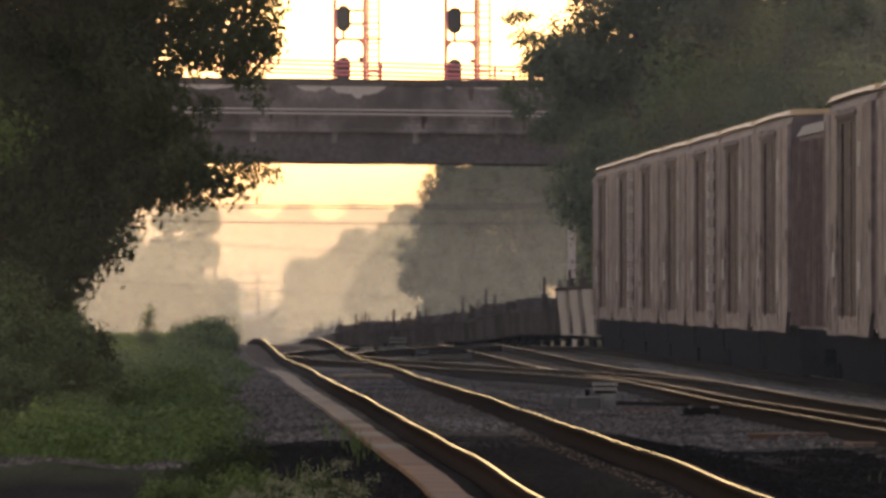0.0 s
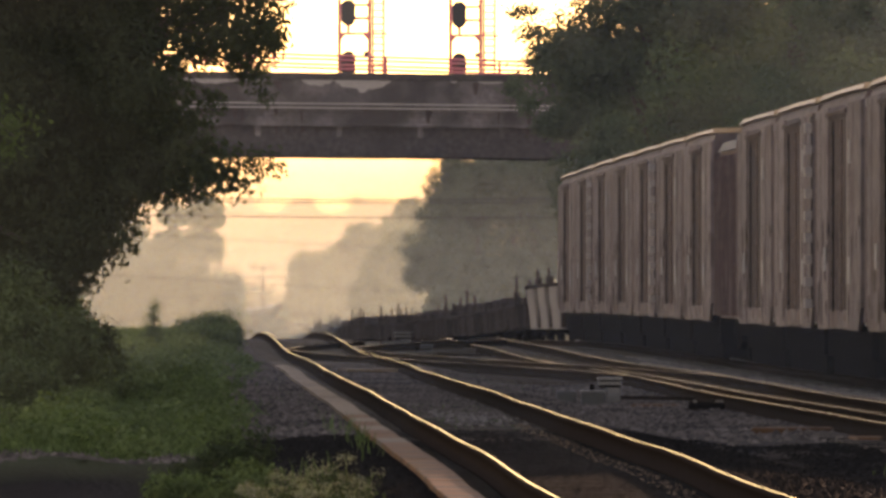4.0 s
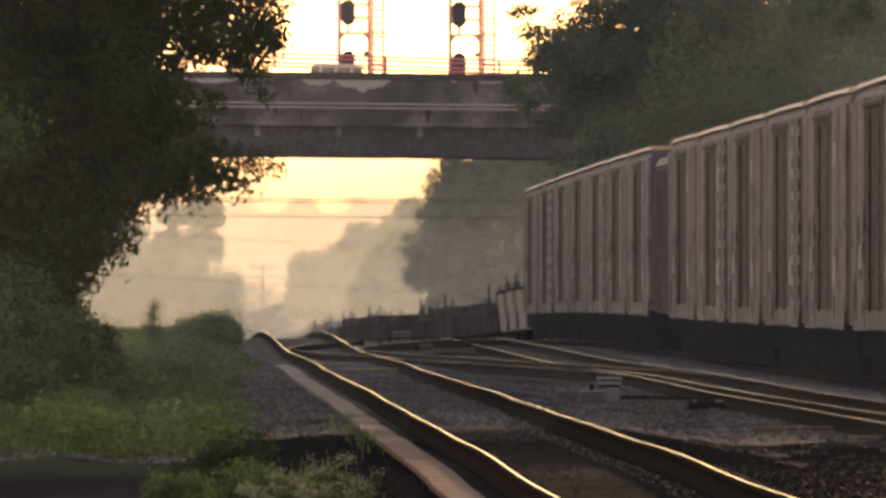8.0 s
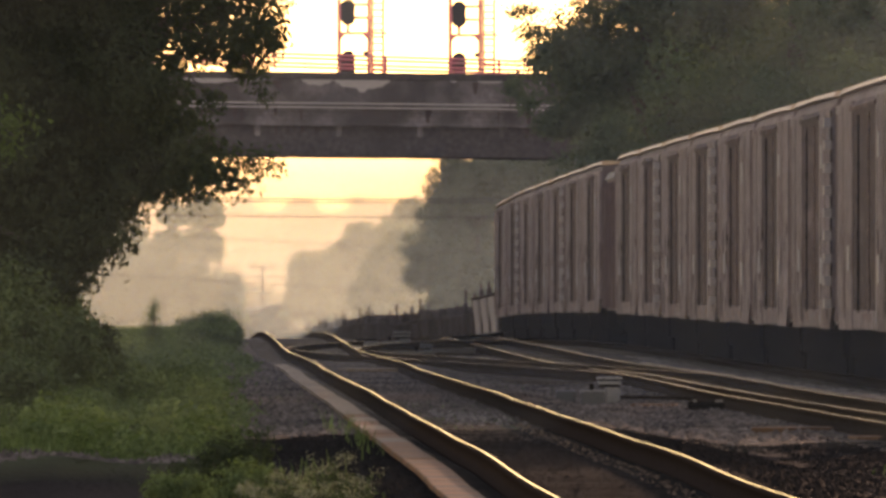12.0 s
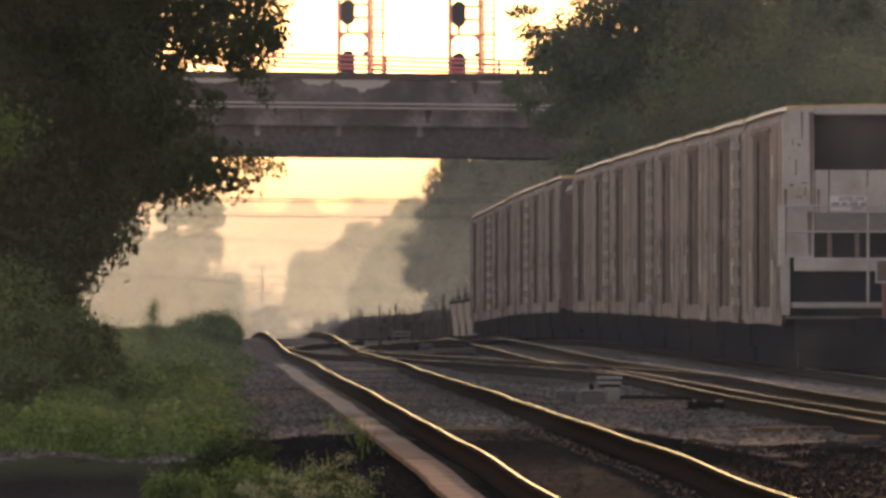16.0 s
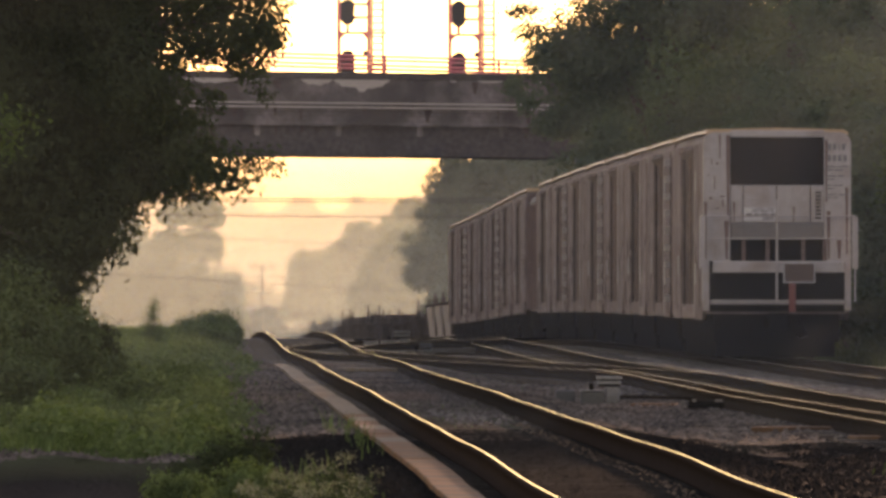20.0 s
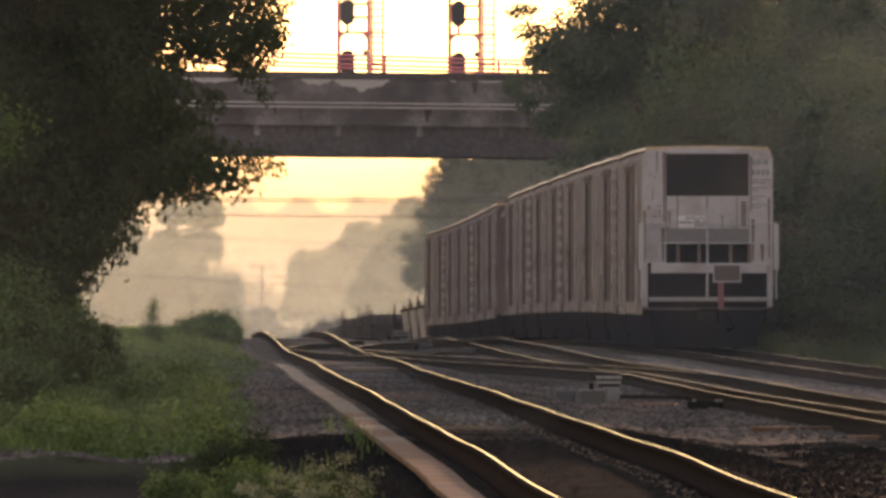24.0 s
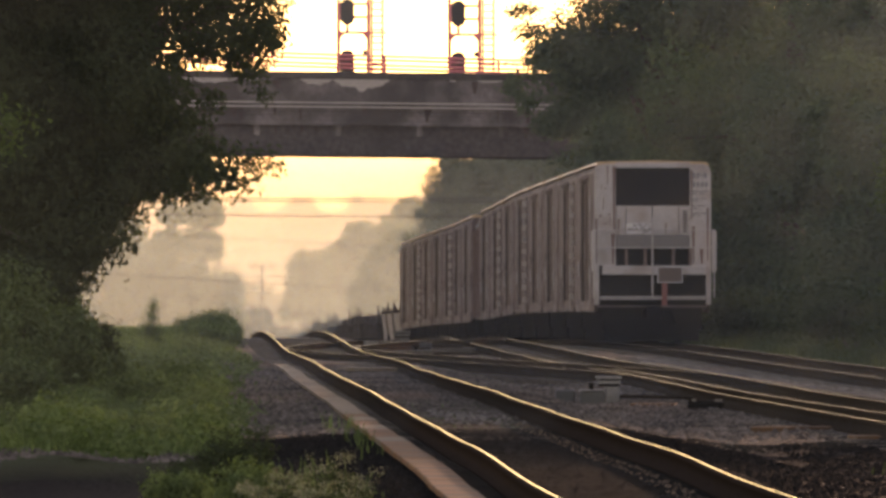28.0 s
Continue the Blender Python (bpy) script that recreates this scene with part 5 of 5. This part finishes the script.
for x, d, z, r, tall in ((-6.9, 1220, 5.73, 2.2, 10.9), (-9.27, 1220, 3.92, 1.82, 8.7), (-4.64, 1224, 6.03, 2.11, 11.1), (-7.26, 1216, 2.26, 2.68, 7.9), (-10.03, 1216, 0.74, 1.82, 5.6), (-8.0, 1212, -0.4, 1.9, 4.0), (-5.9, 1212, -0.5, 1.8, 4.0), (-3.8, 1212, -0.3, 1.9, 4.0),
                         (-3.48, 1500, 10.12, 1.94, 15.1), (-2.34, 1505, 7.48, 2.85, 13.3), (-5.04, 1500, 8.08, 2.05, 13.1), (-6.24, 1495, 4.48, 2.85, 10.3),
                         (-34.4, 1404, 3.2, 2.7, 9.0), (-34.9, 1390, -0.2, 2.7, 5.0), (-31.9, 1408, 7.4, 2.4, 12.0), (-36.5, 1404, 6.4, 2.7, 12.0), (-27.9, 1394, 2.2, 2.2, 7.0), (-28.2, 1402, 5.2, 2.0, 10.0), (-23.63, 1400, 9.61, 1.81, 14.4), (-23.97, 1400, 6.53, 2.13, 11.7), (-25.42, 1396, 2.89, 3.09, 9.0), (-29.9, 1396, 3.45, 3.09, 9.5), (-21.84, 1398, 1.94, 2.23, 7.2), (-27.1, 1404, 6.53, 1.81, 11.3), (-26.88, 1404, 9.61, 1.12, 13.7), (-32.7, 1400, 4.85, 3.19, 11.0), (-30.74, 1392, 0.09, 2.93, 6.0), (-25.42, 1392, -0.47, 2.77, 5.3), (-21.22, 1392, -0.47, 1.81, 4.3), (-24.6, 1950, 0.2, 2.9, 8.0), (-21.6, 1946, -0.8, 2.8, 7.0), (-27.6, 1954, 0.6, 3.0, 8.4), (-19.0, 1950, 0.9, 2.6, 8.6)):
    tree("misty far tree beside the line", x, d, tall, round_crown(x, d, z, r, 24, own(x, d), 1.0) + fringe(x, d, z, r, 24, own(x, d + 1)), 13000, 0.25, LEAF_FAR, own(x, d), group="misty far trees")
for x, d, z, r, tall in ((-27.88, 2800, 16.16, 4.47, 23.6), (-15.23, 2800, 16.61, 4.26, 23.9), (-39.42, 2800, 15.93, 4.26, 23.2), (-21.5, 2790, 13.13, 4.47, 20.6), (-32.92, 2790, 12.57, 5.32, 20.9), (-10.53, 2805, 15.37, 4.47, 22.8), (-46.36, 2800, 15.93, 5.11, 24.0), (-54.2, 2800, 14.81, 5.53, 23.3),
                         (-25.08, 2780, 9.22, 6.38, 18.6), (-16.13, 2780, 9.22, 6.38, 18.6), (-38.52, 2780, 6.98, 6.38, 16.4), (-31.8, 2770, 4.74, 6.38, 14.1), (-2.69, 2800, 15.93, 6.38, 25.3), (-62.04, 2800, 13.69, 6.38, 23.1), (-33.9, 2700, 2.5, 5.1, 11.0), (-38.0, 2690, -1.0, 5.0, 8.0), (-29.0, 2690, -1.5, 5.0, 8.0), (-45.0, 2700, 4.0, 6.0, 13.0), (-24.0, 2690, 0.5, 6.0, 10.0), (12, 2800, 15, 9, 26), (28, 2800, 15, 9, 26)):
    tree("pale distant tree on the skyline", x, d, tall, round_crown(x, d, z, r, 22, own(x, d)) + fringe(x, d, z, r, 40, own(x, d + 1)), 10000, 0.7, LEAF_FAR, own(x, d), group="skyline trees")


# grass and weeds on the left bank
def blades(name, xs, ds, tall, width, mat, bend=0.35):
    n = len(xs)
    z = ground_height(xs, ds) - 0.02
    a = RNG.uniform(0, 2 * math.pi, n)
    hgt = tall * RNG.uniform(0.45, 1.15, n)
    dx, dy = np.cos(a), np.sin(a)
    lean = hgt * bend * RNG.uniform(0.1, 1, n)
    p = np.stack([xs, ds, z], -1)
    side = np.stack([-dy, dx, np.zeros(n)], -1) * (width * RNG.uniform(0.6, 1.3, n))[:, None]
    mid = p + np.stack([dx * lean * 0.35, dy * lean * 0.35, hgt * 0.6], -1)
    tip = p + np.stack([dx * lean, dy * lean, hgt], -1)
    co = np.stack([p - side, p + side, mid + side * 0.8, mid - side * 0.8, tip + side * 0.15, tip - side * 0.15], 1).reshape(-1, 3)
    i = np.arange(n)[:, None] * 6
    f = np.concatenate([i + np.array([[0, 1, 2, 3]]), i + np.array([[3, 2, 4, 5]])])
    return quick_mesh(name, co, f, mat)


def scatter(n, d0, d1, u0, u1):
    d = d0 + (d1 - d0) * RNG.random(n) ** 1.0
    return np.interp(d, STEP, LINE_X) + u0 + (u1 - u0) * RNG.random(n), d


xs, ds = scatter(280, 134, 268, -9.0, -2.7)
clumps = [(x, d, float(z) + 0.12, q, q * 1.6, q * 0.75) for x, d, z, q in zip(xs, ds, ground_height(xs, ds), RNG.uniform(0.2, 0.55, 280))]
for x, d in zip(*scatter(70, 127, 140, -9.0, -3.2)):
    q = RNG.uniform(0.15, 0.4)
    clumps.append((x, d, ground_z(x, d) + 0.06, q, q * 1.6, q * 0.7))
for n_, d0, d1, u0, u1 in ((60, 225, 330, -2.9, -1.85), (45, 150, 230, -3.0, -2.3), (16, 128, 150, -3.3, -2.7)):
    for x, d in zip(*scatter(n_, d0, d1, u0, u1)):
        q = RNG.uniform(0.1, 0.28)
        clumps.append((x, d, ground_z(x, d) + 0.05, q, q * 2.0, q * 0.8))
tagged(new("bank_weeds", leaf_cloud("bank_weeds", clumps, 170000, 0.064, WEED, RNG)), "broad-leaved green weeds covering the bank", "weeds", kind="stuff")
xs, ds = scatter(70000, 127, 370, -9.5, -2.5)
tagged(new("grass", blades("grass", xs, ds, 0.17, 0.007, WEED, 0.8)), "tall green grass and weeds on the bank", "grass", kind="stuff")
xs, ds = scatter(220, 92, 124, -3.2, -1.9)
tagged(new("weeds", blades("weeds", xs, ds, 0.32, 0.008, WEED)), "straggling weeds beside the ballast", "weeds", kind="stuff")


xs, ds = scatter(26000, 190, 430, 11.7, 17.0)
tagged(new("grass", blades("grass", xs, ds, 0.4, 0.014, LEAF_NEAR, 0.6)), "rough dark grass at the foot of the trees", "grass", kind="stuff")
xs, ds = scatter(110, 190, 430, 12.3, 16.0)
clumps = [(x, d, float(z) + 0.2, q, q * 1.6, q * 0.7) for x, d, z, q in zip(xs, ds, ground_height(xs, ds), RNG.uniform(0.3, 0.75, 110))]
tagged(new("bank_weeds", leaf_cloud("bank_weeds", clumps, 36000, 0.11, LEAF_NEAR, RNG)), "dark broad-leaved weeds along the far bank", "weeds", kind="stuff")
for n, d0, d1, u0, u1, tall in ((420, 146, 178, -0.5, 0.6, 0.07), (70, 124, 152, -1.6, -1.3, 0.22), (160, 100, 126, 3.0, 4.3, 0.18), (300, 150, 260, -2.9, -1.4, 0.09), (240, 200, 300, 1.2, 3.6, 0.1)):
    xs, ds = scatter(n, d0, d1, u0, u1)
    tagged(new("weed_tufts", blades("weed_tufts", xs, ds, tall, 0.006, WEED, 0.7)), "sparse weed tufts growing in the ballast", "weeds", kind="stuff")


def flower_weed(x, d, tall):
    """A bushy weed with round pale seed heads."""
    z0 = ground_z(x, d) - 0.03
    wd = thing("seeding_weed", "green weed with pale round seed heads", "weed", "seeding weeds", at=pose(x, d, z0))
    st, blobs, heads = Shape(), [], Shape()
    for k in range(7):
        a = RNG.uniform(0, 6.28)
        tip = (0.24 * math.cos(a) * RNG.uniform(0.3, 1.2), 0.24 * math.sin(a), tall * RNG.uniform(0.7, 1.0))
        st.tube([(0, 0, 0), (tip[0] * 0.4, tip[1] * 0.4, tip[2] * 0.6), tip], [0.008, 0.006, 0.003], 5)
        blobs.append((*tip, 0.062, 0.062, 0.034))
    tagged(part("stem", st, WEED, wd), kind="stuff")
    tagged(part("leaves", leaf_cloud("leaves", [(bx * 0.6, by * 0.6, bz * 0.55, 0.12, 0.12, 0.18) for bx, by, bz, *_ in blobs], 700, 0.05, LEAF_NEAR, RNG), None, wd), kind="stuff")
    tagged(part("seed_head", leaf_cloud("seed_head", blobs, 460, 0.019, FLOWER, RNG), None, wd), kind="stuff")


for k in range(9):
    d = RNG.uniform(94, 106)
    flower_weed(line_x(d, RNG.uniform(-2.6, -1.95)), d, RNG.uniform(0.35, 0.6))
for x, d, w, h in ((-1.95, 120, 0.75, 0.55), (-1.75, 116, 0.6, 0.75), (-1.5, 110, 0.5, 0.6), (-2.1, 112, 0.6, 0.45)):
    shrub("leafy dark green weed at the ballast edge", x, d, w, h, 4200, 0.034, WEED if d < 113 else LEAF_NEAR, "tall weeds beside the ballast")


# loose stones on the ballast
def stones(name, xs, ds, size, mat):
    n = len(xs)
    z = ground_height(xs, ds)
    s = size * RNG.uniform(0.5, 1.3, (n, 1, 1))
    base = np.array([(1, 0, 0), (0, 1, 0), (-1, 0, 0), (0, -1, 0), (0.1, 0.1, 0.8)], dtype=float)
    co = base[None] * s * RNG.uniform(0.6, 1.2, (n, 5, 3)) + np.stack([xs, ds, z + size * 0.05], -1)[:, None]
    tri = np.array([(0, 1, 4), (1, 2, 4), (2, 3, 4), (3, 0, 4)])
    f = (np.arange(n)[:, None, None] * 5 + tri[None]).reshape(-1, 3)
    return quick_mesh(name, co.reshape(-1, 3), f, mat)


# stones nearer than about 148 m take the colour with shade in it
for n, d0, d1, u0, u1, size, mat, label in ((19000, 142, 300, -3.0, -1.28, 0.045, STONE, "grey crushed stone on the ballast shoulder"),
                                            (12000, 84, 142, -3.0, -1.28, 0.03, STONE_DARK, "black stone with shade in its colour on the ballast shoulder"),
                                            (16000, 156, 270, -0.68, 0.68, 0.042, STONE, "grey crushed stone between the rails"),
                                            (11000, 84, 146, -0.68, 0.68, 0.03, STONE_DARK, "black stone with shade in its colour between the rails"),
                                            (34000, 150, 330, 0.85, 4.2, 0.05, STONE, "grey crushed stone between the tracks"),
                                            (22000, 84, 148, 0.85, 5.5, 0.032, STONE_DARK, "black stone with shade in its colour between the tracks"),
                                            (2400, 125.6, 132, -9.5, -3.0, 0.045, STONE, "grey gravel along the edge of the bank"),
                                            (260, 150, 166, -0.2, 0.6, 0.05, STONE_PALE, "scattered pale stones between the rails"),
                                            (500, 285, 312, 2.8, 3.4, 0.06, STONE_PALE, "small pale heap of gravel"),
                                            (1500, 100, 152, 0.40, 0.60, 0.03, EARTH_TAN, "broken ridge of tan dirt beside the rail"),
                                            (1800, 128, 240, 0.90, 1.15, 0.035, EARTH_TAN, "tan dirt along the tie ends"),
                                            (9000, 150, 340, 7.75, 8.5, 0.05, STONE_PALE, "pale fresh gravel beside the far track")):
    xs, ds = scatter(n, d0, d1, u0, u1)
    if mat is STONE and d0 > 130:
        f = RNG.random(n)
        ds = d0 + (d1 - d0) * f ** 0.68
        xs = np.interp(ds, STEP, LINE_X) + u0 + (u1 - u0) * RNG.random(n)
    tagged(new("ballast_stones", stones("ballast_stones", xs, ds, size, mat)), label, "gravel", kind="stuff")

# a low concrete kerb that holds the ballast of the far track
kerb = thing("ballast_kerb", "low weathered concrete kerb along the far track", "kerb", kind="structure")
for d in np.arange(186, 300, 3.0):
    x, top_ = line_x(d, 6.82), height(Z3, d) - 0.05 + random.uniform(-0.008, 0.008)
    k = part("kerb_stone", Shape().box(-0.1, 0.1, -1.485, 1.485, ground_z(x, d) - top_ - 0.1, 0, 0.012), CONCRETE_KERB, kerb)
    k.matrix_basis = pose(x, d, top_, 0, 0, math.degrees(0.0195) + random.uniform(-0.1, 0.1))

# loose boards between the rails of the main track
for d, du, w_ in ((240, 0.14, 0.43), (297, -0.1, 0.38)):
    zb = height(Z1, d) - 0.15
    bd = Shape().box(-w_, w_, -1.3, 1.3, 0, 0.05, 0.008).data("loose_board", PLANK)
    ob = tagged(new("loose_board", bd), "pale loose board lying between the rails", "board", "loose boards")
    ob.matrix_basis = pose(line_x(d, du), d, zb, 0, 0, 4)

# switch machines between the tracks
def switch_box(x, d, s, label, lid):
    b = thing("switch_machine", label, "switch machine", "switch machines", at=pose(x, d, ground_z(x, d)))
    part("case", Shape().box(-0.27 * s, 0.07 * s, -0.4, 0.0, 0.0, 0.2 * s, 0.02), BOX_GREY, b)
    part("case_lid", Shape().box(-0.28 * s, 0.08 * s, -0.42, 0.02, 0.2 * s, 0.22 * s, 0.006), lid, b, "flat lid")
    part("motor", Shape().box(0.09 * s, 0.3 * s, 0.06, 0.5, 0.0, 0.26 * s, 0.02), lid, b, "taller motor housing")
    for z0, z1, col, edge, name in ((0.26, 0.3, BLACK, 0.02, "seal"), (0.3, 0.345, lid, 0.0, "cover"), (0.345, 0.372, BLACK, 0.03, "seal"), (0.372, 0.41, lid, -0.015, "motor_cap")):
        part(name, Shape().box((-0.02 + edge) * s, (0.31 - edge) * s, 0.04 + edge, 0.52 - edge, z0 * s, z1 * s, 0.006), col, b)
    part("bolt_post", Shape().tube([(-0.11 * s, 0.1, 0.0), (-0.11 * s, 0.1, 0.31 * s)], 0.035, 8), BLACK, b)
    part("junction_box", Shape().box(-0.62 * s, -0.34 * s, 0.2, 0.6, 0.0, 0.21 * s, 0.02), BOX_GREY, b)
    part("rod", Shape().tube([(0.3 * s, 0, 0.12), (1.6, 0.2, 0.1)], 0.03, 6), RAIL_RUST, b)
    part("base_plank", Shape().box(-0.6 * s, 0.7 * s, -0.5, 0.5, -0.06, 0.005), TIE, b)


switch_box(2.25, 203, 1.0, "pale grey switch machine between the tracks", BOX_LID)
switch_box(-1.12, 330, 1.15, "dark grey switch machine near the crossover", BOX_GREY)
switch_box(-0.5, 322, 0.85, "dark grey switch machine near the crossover", BOX_GREY)


# a switch rod's cover and worn timbers beside the middle track
rod_box = thing("rod_cover", "dark low switch rod cover with rusty bolts beside the middle track", "switch cover", at=pose(3.54, 190, ground_z(3.54, 190)))
part("cover", Shape().box(-0.24, 0.24, -0.5, 0.5, -0.03, 0.12, 0.03), BLACK, rod_box)
part("flange", Shape().box(-0.28, 0.28, -0.55, 0.55, -0.04, 0.03, 0.01), RAIL_RUST, rod_box)
for x, y in ((-0.16, -0.3), (0.14, -0.42), (0.2, 0.1)):
    part("bolt", Shape().tube([(x, y, 0.11), (x, y, 0.15)], 0.03, 6), STONE_PALE, rod_box)
for x, d, w_, turn in ((4.0, 161, 0.48, -2), (4.75, 150, 0.4, 3), (2.95, 197, 0.32, -3)):
    ob = tagged(new("worn_timber", Shape().box(-w_, w_, -0.6, 0.6, -0.04, 0.03, 0.015).data("worn_timber", PLANK_SHADED_BROWN)), "worn brown timber half sunk in the ballast", "timber", "worn timbers")
    ob.matrix_basis = pose(x, d, ground_z(x, d) + 0.02, 0, 0, turn)


# poles and wires
def pole(x, d, top_z, arms, label):
    z0 = ground_z(x, d) - 0.2
    p = thing("utility_pole", label, "utility pole", "utility poles", at=pose(x, d, z0))
    hgt = top_z - z0
    part("pole", Shape().tube([(0, 0, 0), (0, 0, hgt)], [0.17, 0.11], 9), WOOD_POLE, p)
    for dz, half in arms:
        part("crossarm", Shape().box(-half, half, -0.06, 0.06, hgt - dz - 0.06, hgt - dz + 0.06), WOOD_POLE, p)
        ins = Shape()
        for k in range(6):
            x_ = -half * 0.92 + k * half * 1.84 / 5
            ins.tube([(x_, 0, hgt - dz + 0.06), (x_, 0, hgt - dz + 0.24)], 0.04, 6)
        part("insulator", ins, GALV, p)


pole(-19.15, 1500, 5.05, [(0.15, 1.7), (1.2, 2.2)], "wooden utility pole with two crossarms in the mist")
pole(-23.7, 1500, 8.2, [(3.4, 1.9)], "tall wooden utility pole in the mist")


def wire(d, xa, za, xb, zb, sag, thick):
    n = 16
    pts = [(xa + (xb - xa) * k / n, d, za + (zb - za) * k / n - sag * 4 * (k / n) * (1 - k / n)) for k in range(n + 1)]
    tagged(new("overhead_wire", Shape().tube(pts, thick, 5).data("overhead_wire", WIRE)), "black overhead wire strung across the tracks", "wire", "overhead wires")


for d, z, tilt in ((800, 7.3, -0.1), (800, 7.15, -0.15), (860, 6.7, -0.25), (900, 6.44, -3.0), (1000, 3.58, -2.6)):
    wire(d, -34, z + 0.45, 24, z + 0.45 + tilt, 0.5, 0.028 if d < 900 else 0.02)
for d, left_z, right_z in ((800, 8.2, 8.1), (860, 7.6, 7.4), (900, 7.4, 4.4), (1000, 4.5, 2.0)):
    for x, z in ((-34, left_z), (24, right_z)):
        pole(x, d, z, [(0.5, 1.2)], "wooden pole carrying wires across the tracks")

shrub("dark green bush under the overhanging tree", -4.3, 173, 0.55, 1.25, 2600, 0.07, LEAF_NEAR)

# mist banks, flat sheets added to imitate haze: (distance, density, height where it ends, height up to which it is
# full, tone)
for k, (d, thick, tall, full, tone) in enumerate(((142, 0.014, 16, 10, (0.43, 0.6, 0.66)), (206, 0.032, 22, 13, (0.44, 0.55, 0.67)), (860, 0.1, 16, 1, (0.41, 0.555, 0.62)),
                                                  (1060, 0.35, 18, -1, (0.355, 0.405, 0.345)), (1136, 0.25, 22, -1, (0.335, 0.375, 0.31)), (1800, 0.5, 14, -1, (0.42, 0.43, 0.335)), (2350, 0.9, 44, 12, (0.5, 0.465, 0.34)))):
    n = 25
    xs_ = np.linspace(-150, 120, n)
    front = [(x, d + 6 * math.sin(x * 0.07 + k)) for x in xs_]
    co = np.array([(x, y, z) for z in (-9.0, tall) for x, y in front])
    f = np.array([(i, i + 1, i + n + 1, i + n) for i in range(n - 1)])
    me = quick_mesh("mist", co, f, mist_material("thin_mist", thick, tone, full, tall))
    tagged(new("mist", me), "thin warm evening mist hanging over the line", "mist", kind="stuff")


# ---- movement ----
def motions():
    pos = REAR_AT_0
    for car, length in TRAIN:
        centre = pos + length / 2
        pos += length
        walk(car, [(t, on_track3(centre + SPEED * t)) for t in range(0, 29, 2)])

    def lane_x(x, heading):
        y = BRIDGE_D + (2.9 if heading > 0 else 7.6)
        return pose(x, y, 10.3 - x * math.tan(radians(BRIDGE_TILT)), 0, BRIDGE_TILT if heading > 0 else -BRIDGE_TILT, 0 if heading > 0 else 180)

    walk(CARS[0], [(0.0, lane_x(-24.0, 1)), (1.0, lane_x(-8.0, 1)), (2.0, lane_x(8.0, 1)), (3.0, lane_x(24.0, 1)), (5.0, lane_x(54, 1)), (6.0, lane_x(64, 1)), (28.0, lane_x(65, 1))])
    walk(CARS[1], [(0.0, lane_x(-34.7, 1)), (1.0, lane_x(-19.7, 1)), (2.0, lane_x(-4.7, 1)), (3.0, lane_x(10.3, 1)), (4.0, lane_x(25.3, 1)), (5.0, lane_x(39.9, 1)), (6.5, lane_x(55.9, 1)), (28.0, lane_x(56.9, 1))])
    walk(CARS[2], [(0.0, lane_x(-61.3, 1)), (4.5, lane_x(-57.3, 1)), (6.0, lane_x(-34.3, 1)), (7.0, lane_x(-19.3, 1)), (8.0, lane_x(-4.3, 1)), (9.0, lane_x(10.7, 1)), (10.0, lane_x(25.7, 1)), (11.5, lane_x(45.7, 1)), (13, lane_x(49.7, 1)), (28.0, lane_x(50.2, 1))])
    walk(CARS[3], [(0.0, lane_x(62, -1)), (6.0, lane_x(52, -1)), (9.0, lane_x(15.3, -1)), (10.4, lane_x(-1.5, -1)), (12.0, lane_x(-20.7, -1)), (14.0, lane_x(-44, -1)), (16.0, lane_x(-60, -1)), (28.0, lane_x(-62, -1))])
    walk(CARS[4], [(0.0, lane_x(55, -1)), (13.5, lane_x(52, -1)), (16.0, lane_x(24.6, -1)), (17.0, lane_x(11.4, -1)), (18.0, lane_x(-1.9, -1)), (19.0, lane_x(-15.2, -1)), (20.0, lane_x(-28.5, -1)), (22.0, lane_x(-50, -1)), (28.0, lane_x(-54, -1))])


motions()
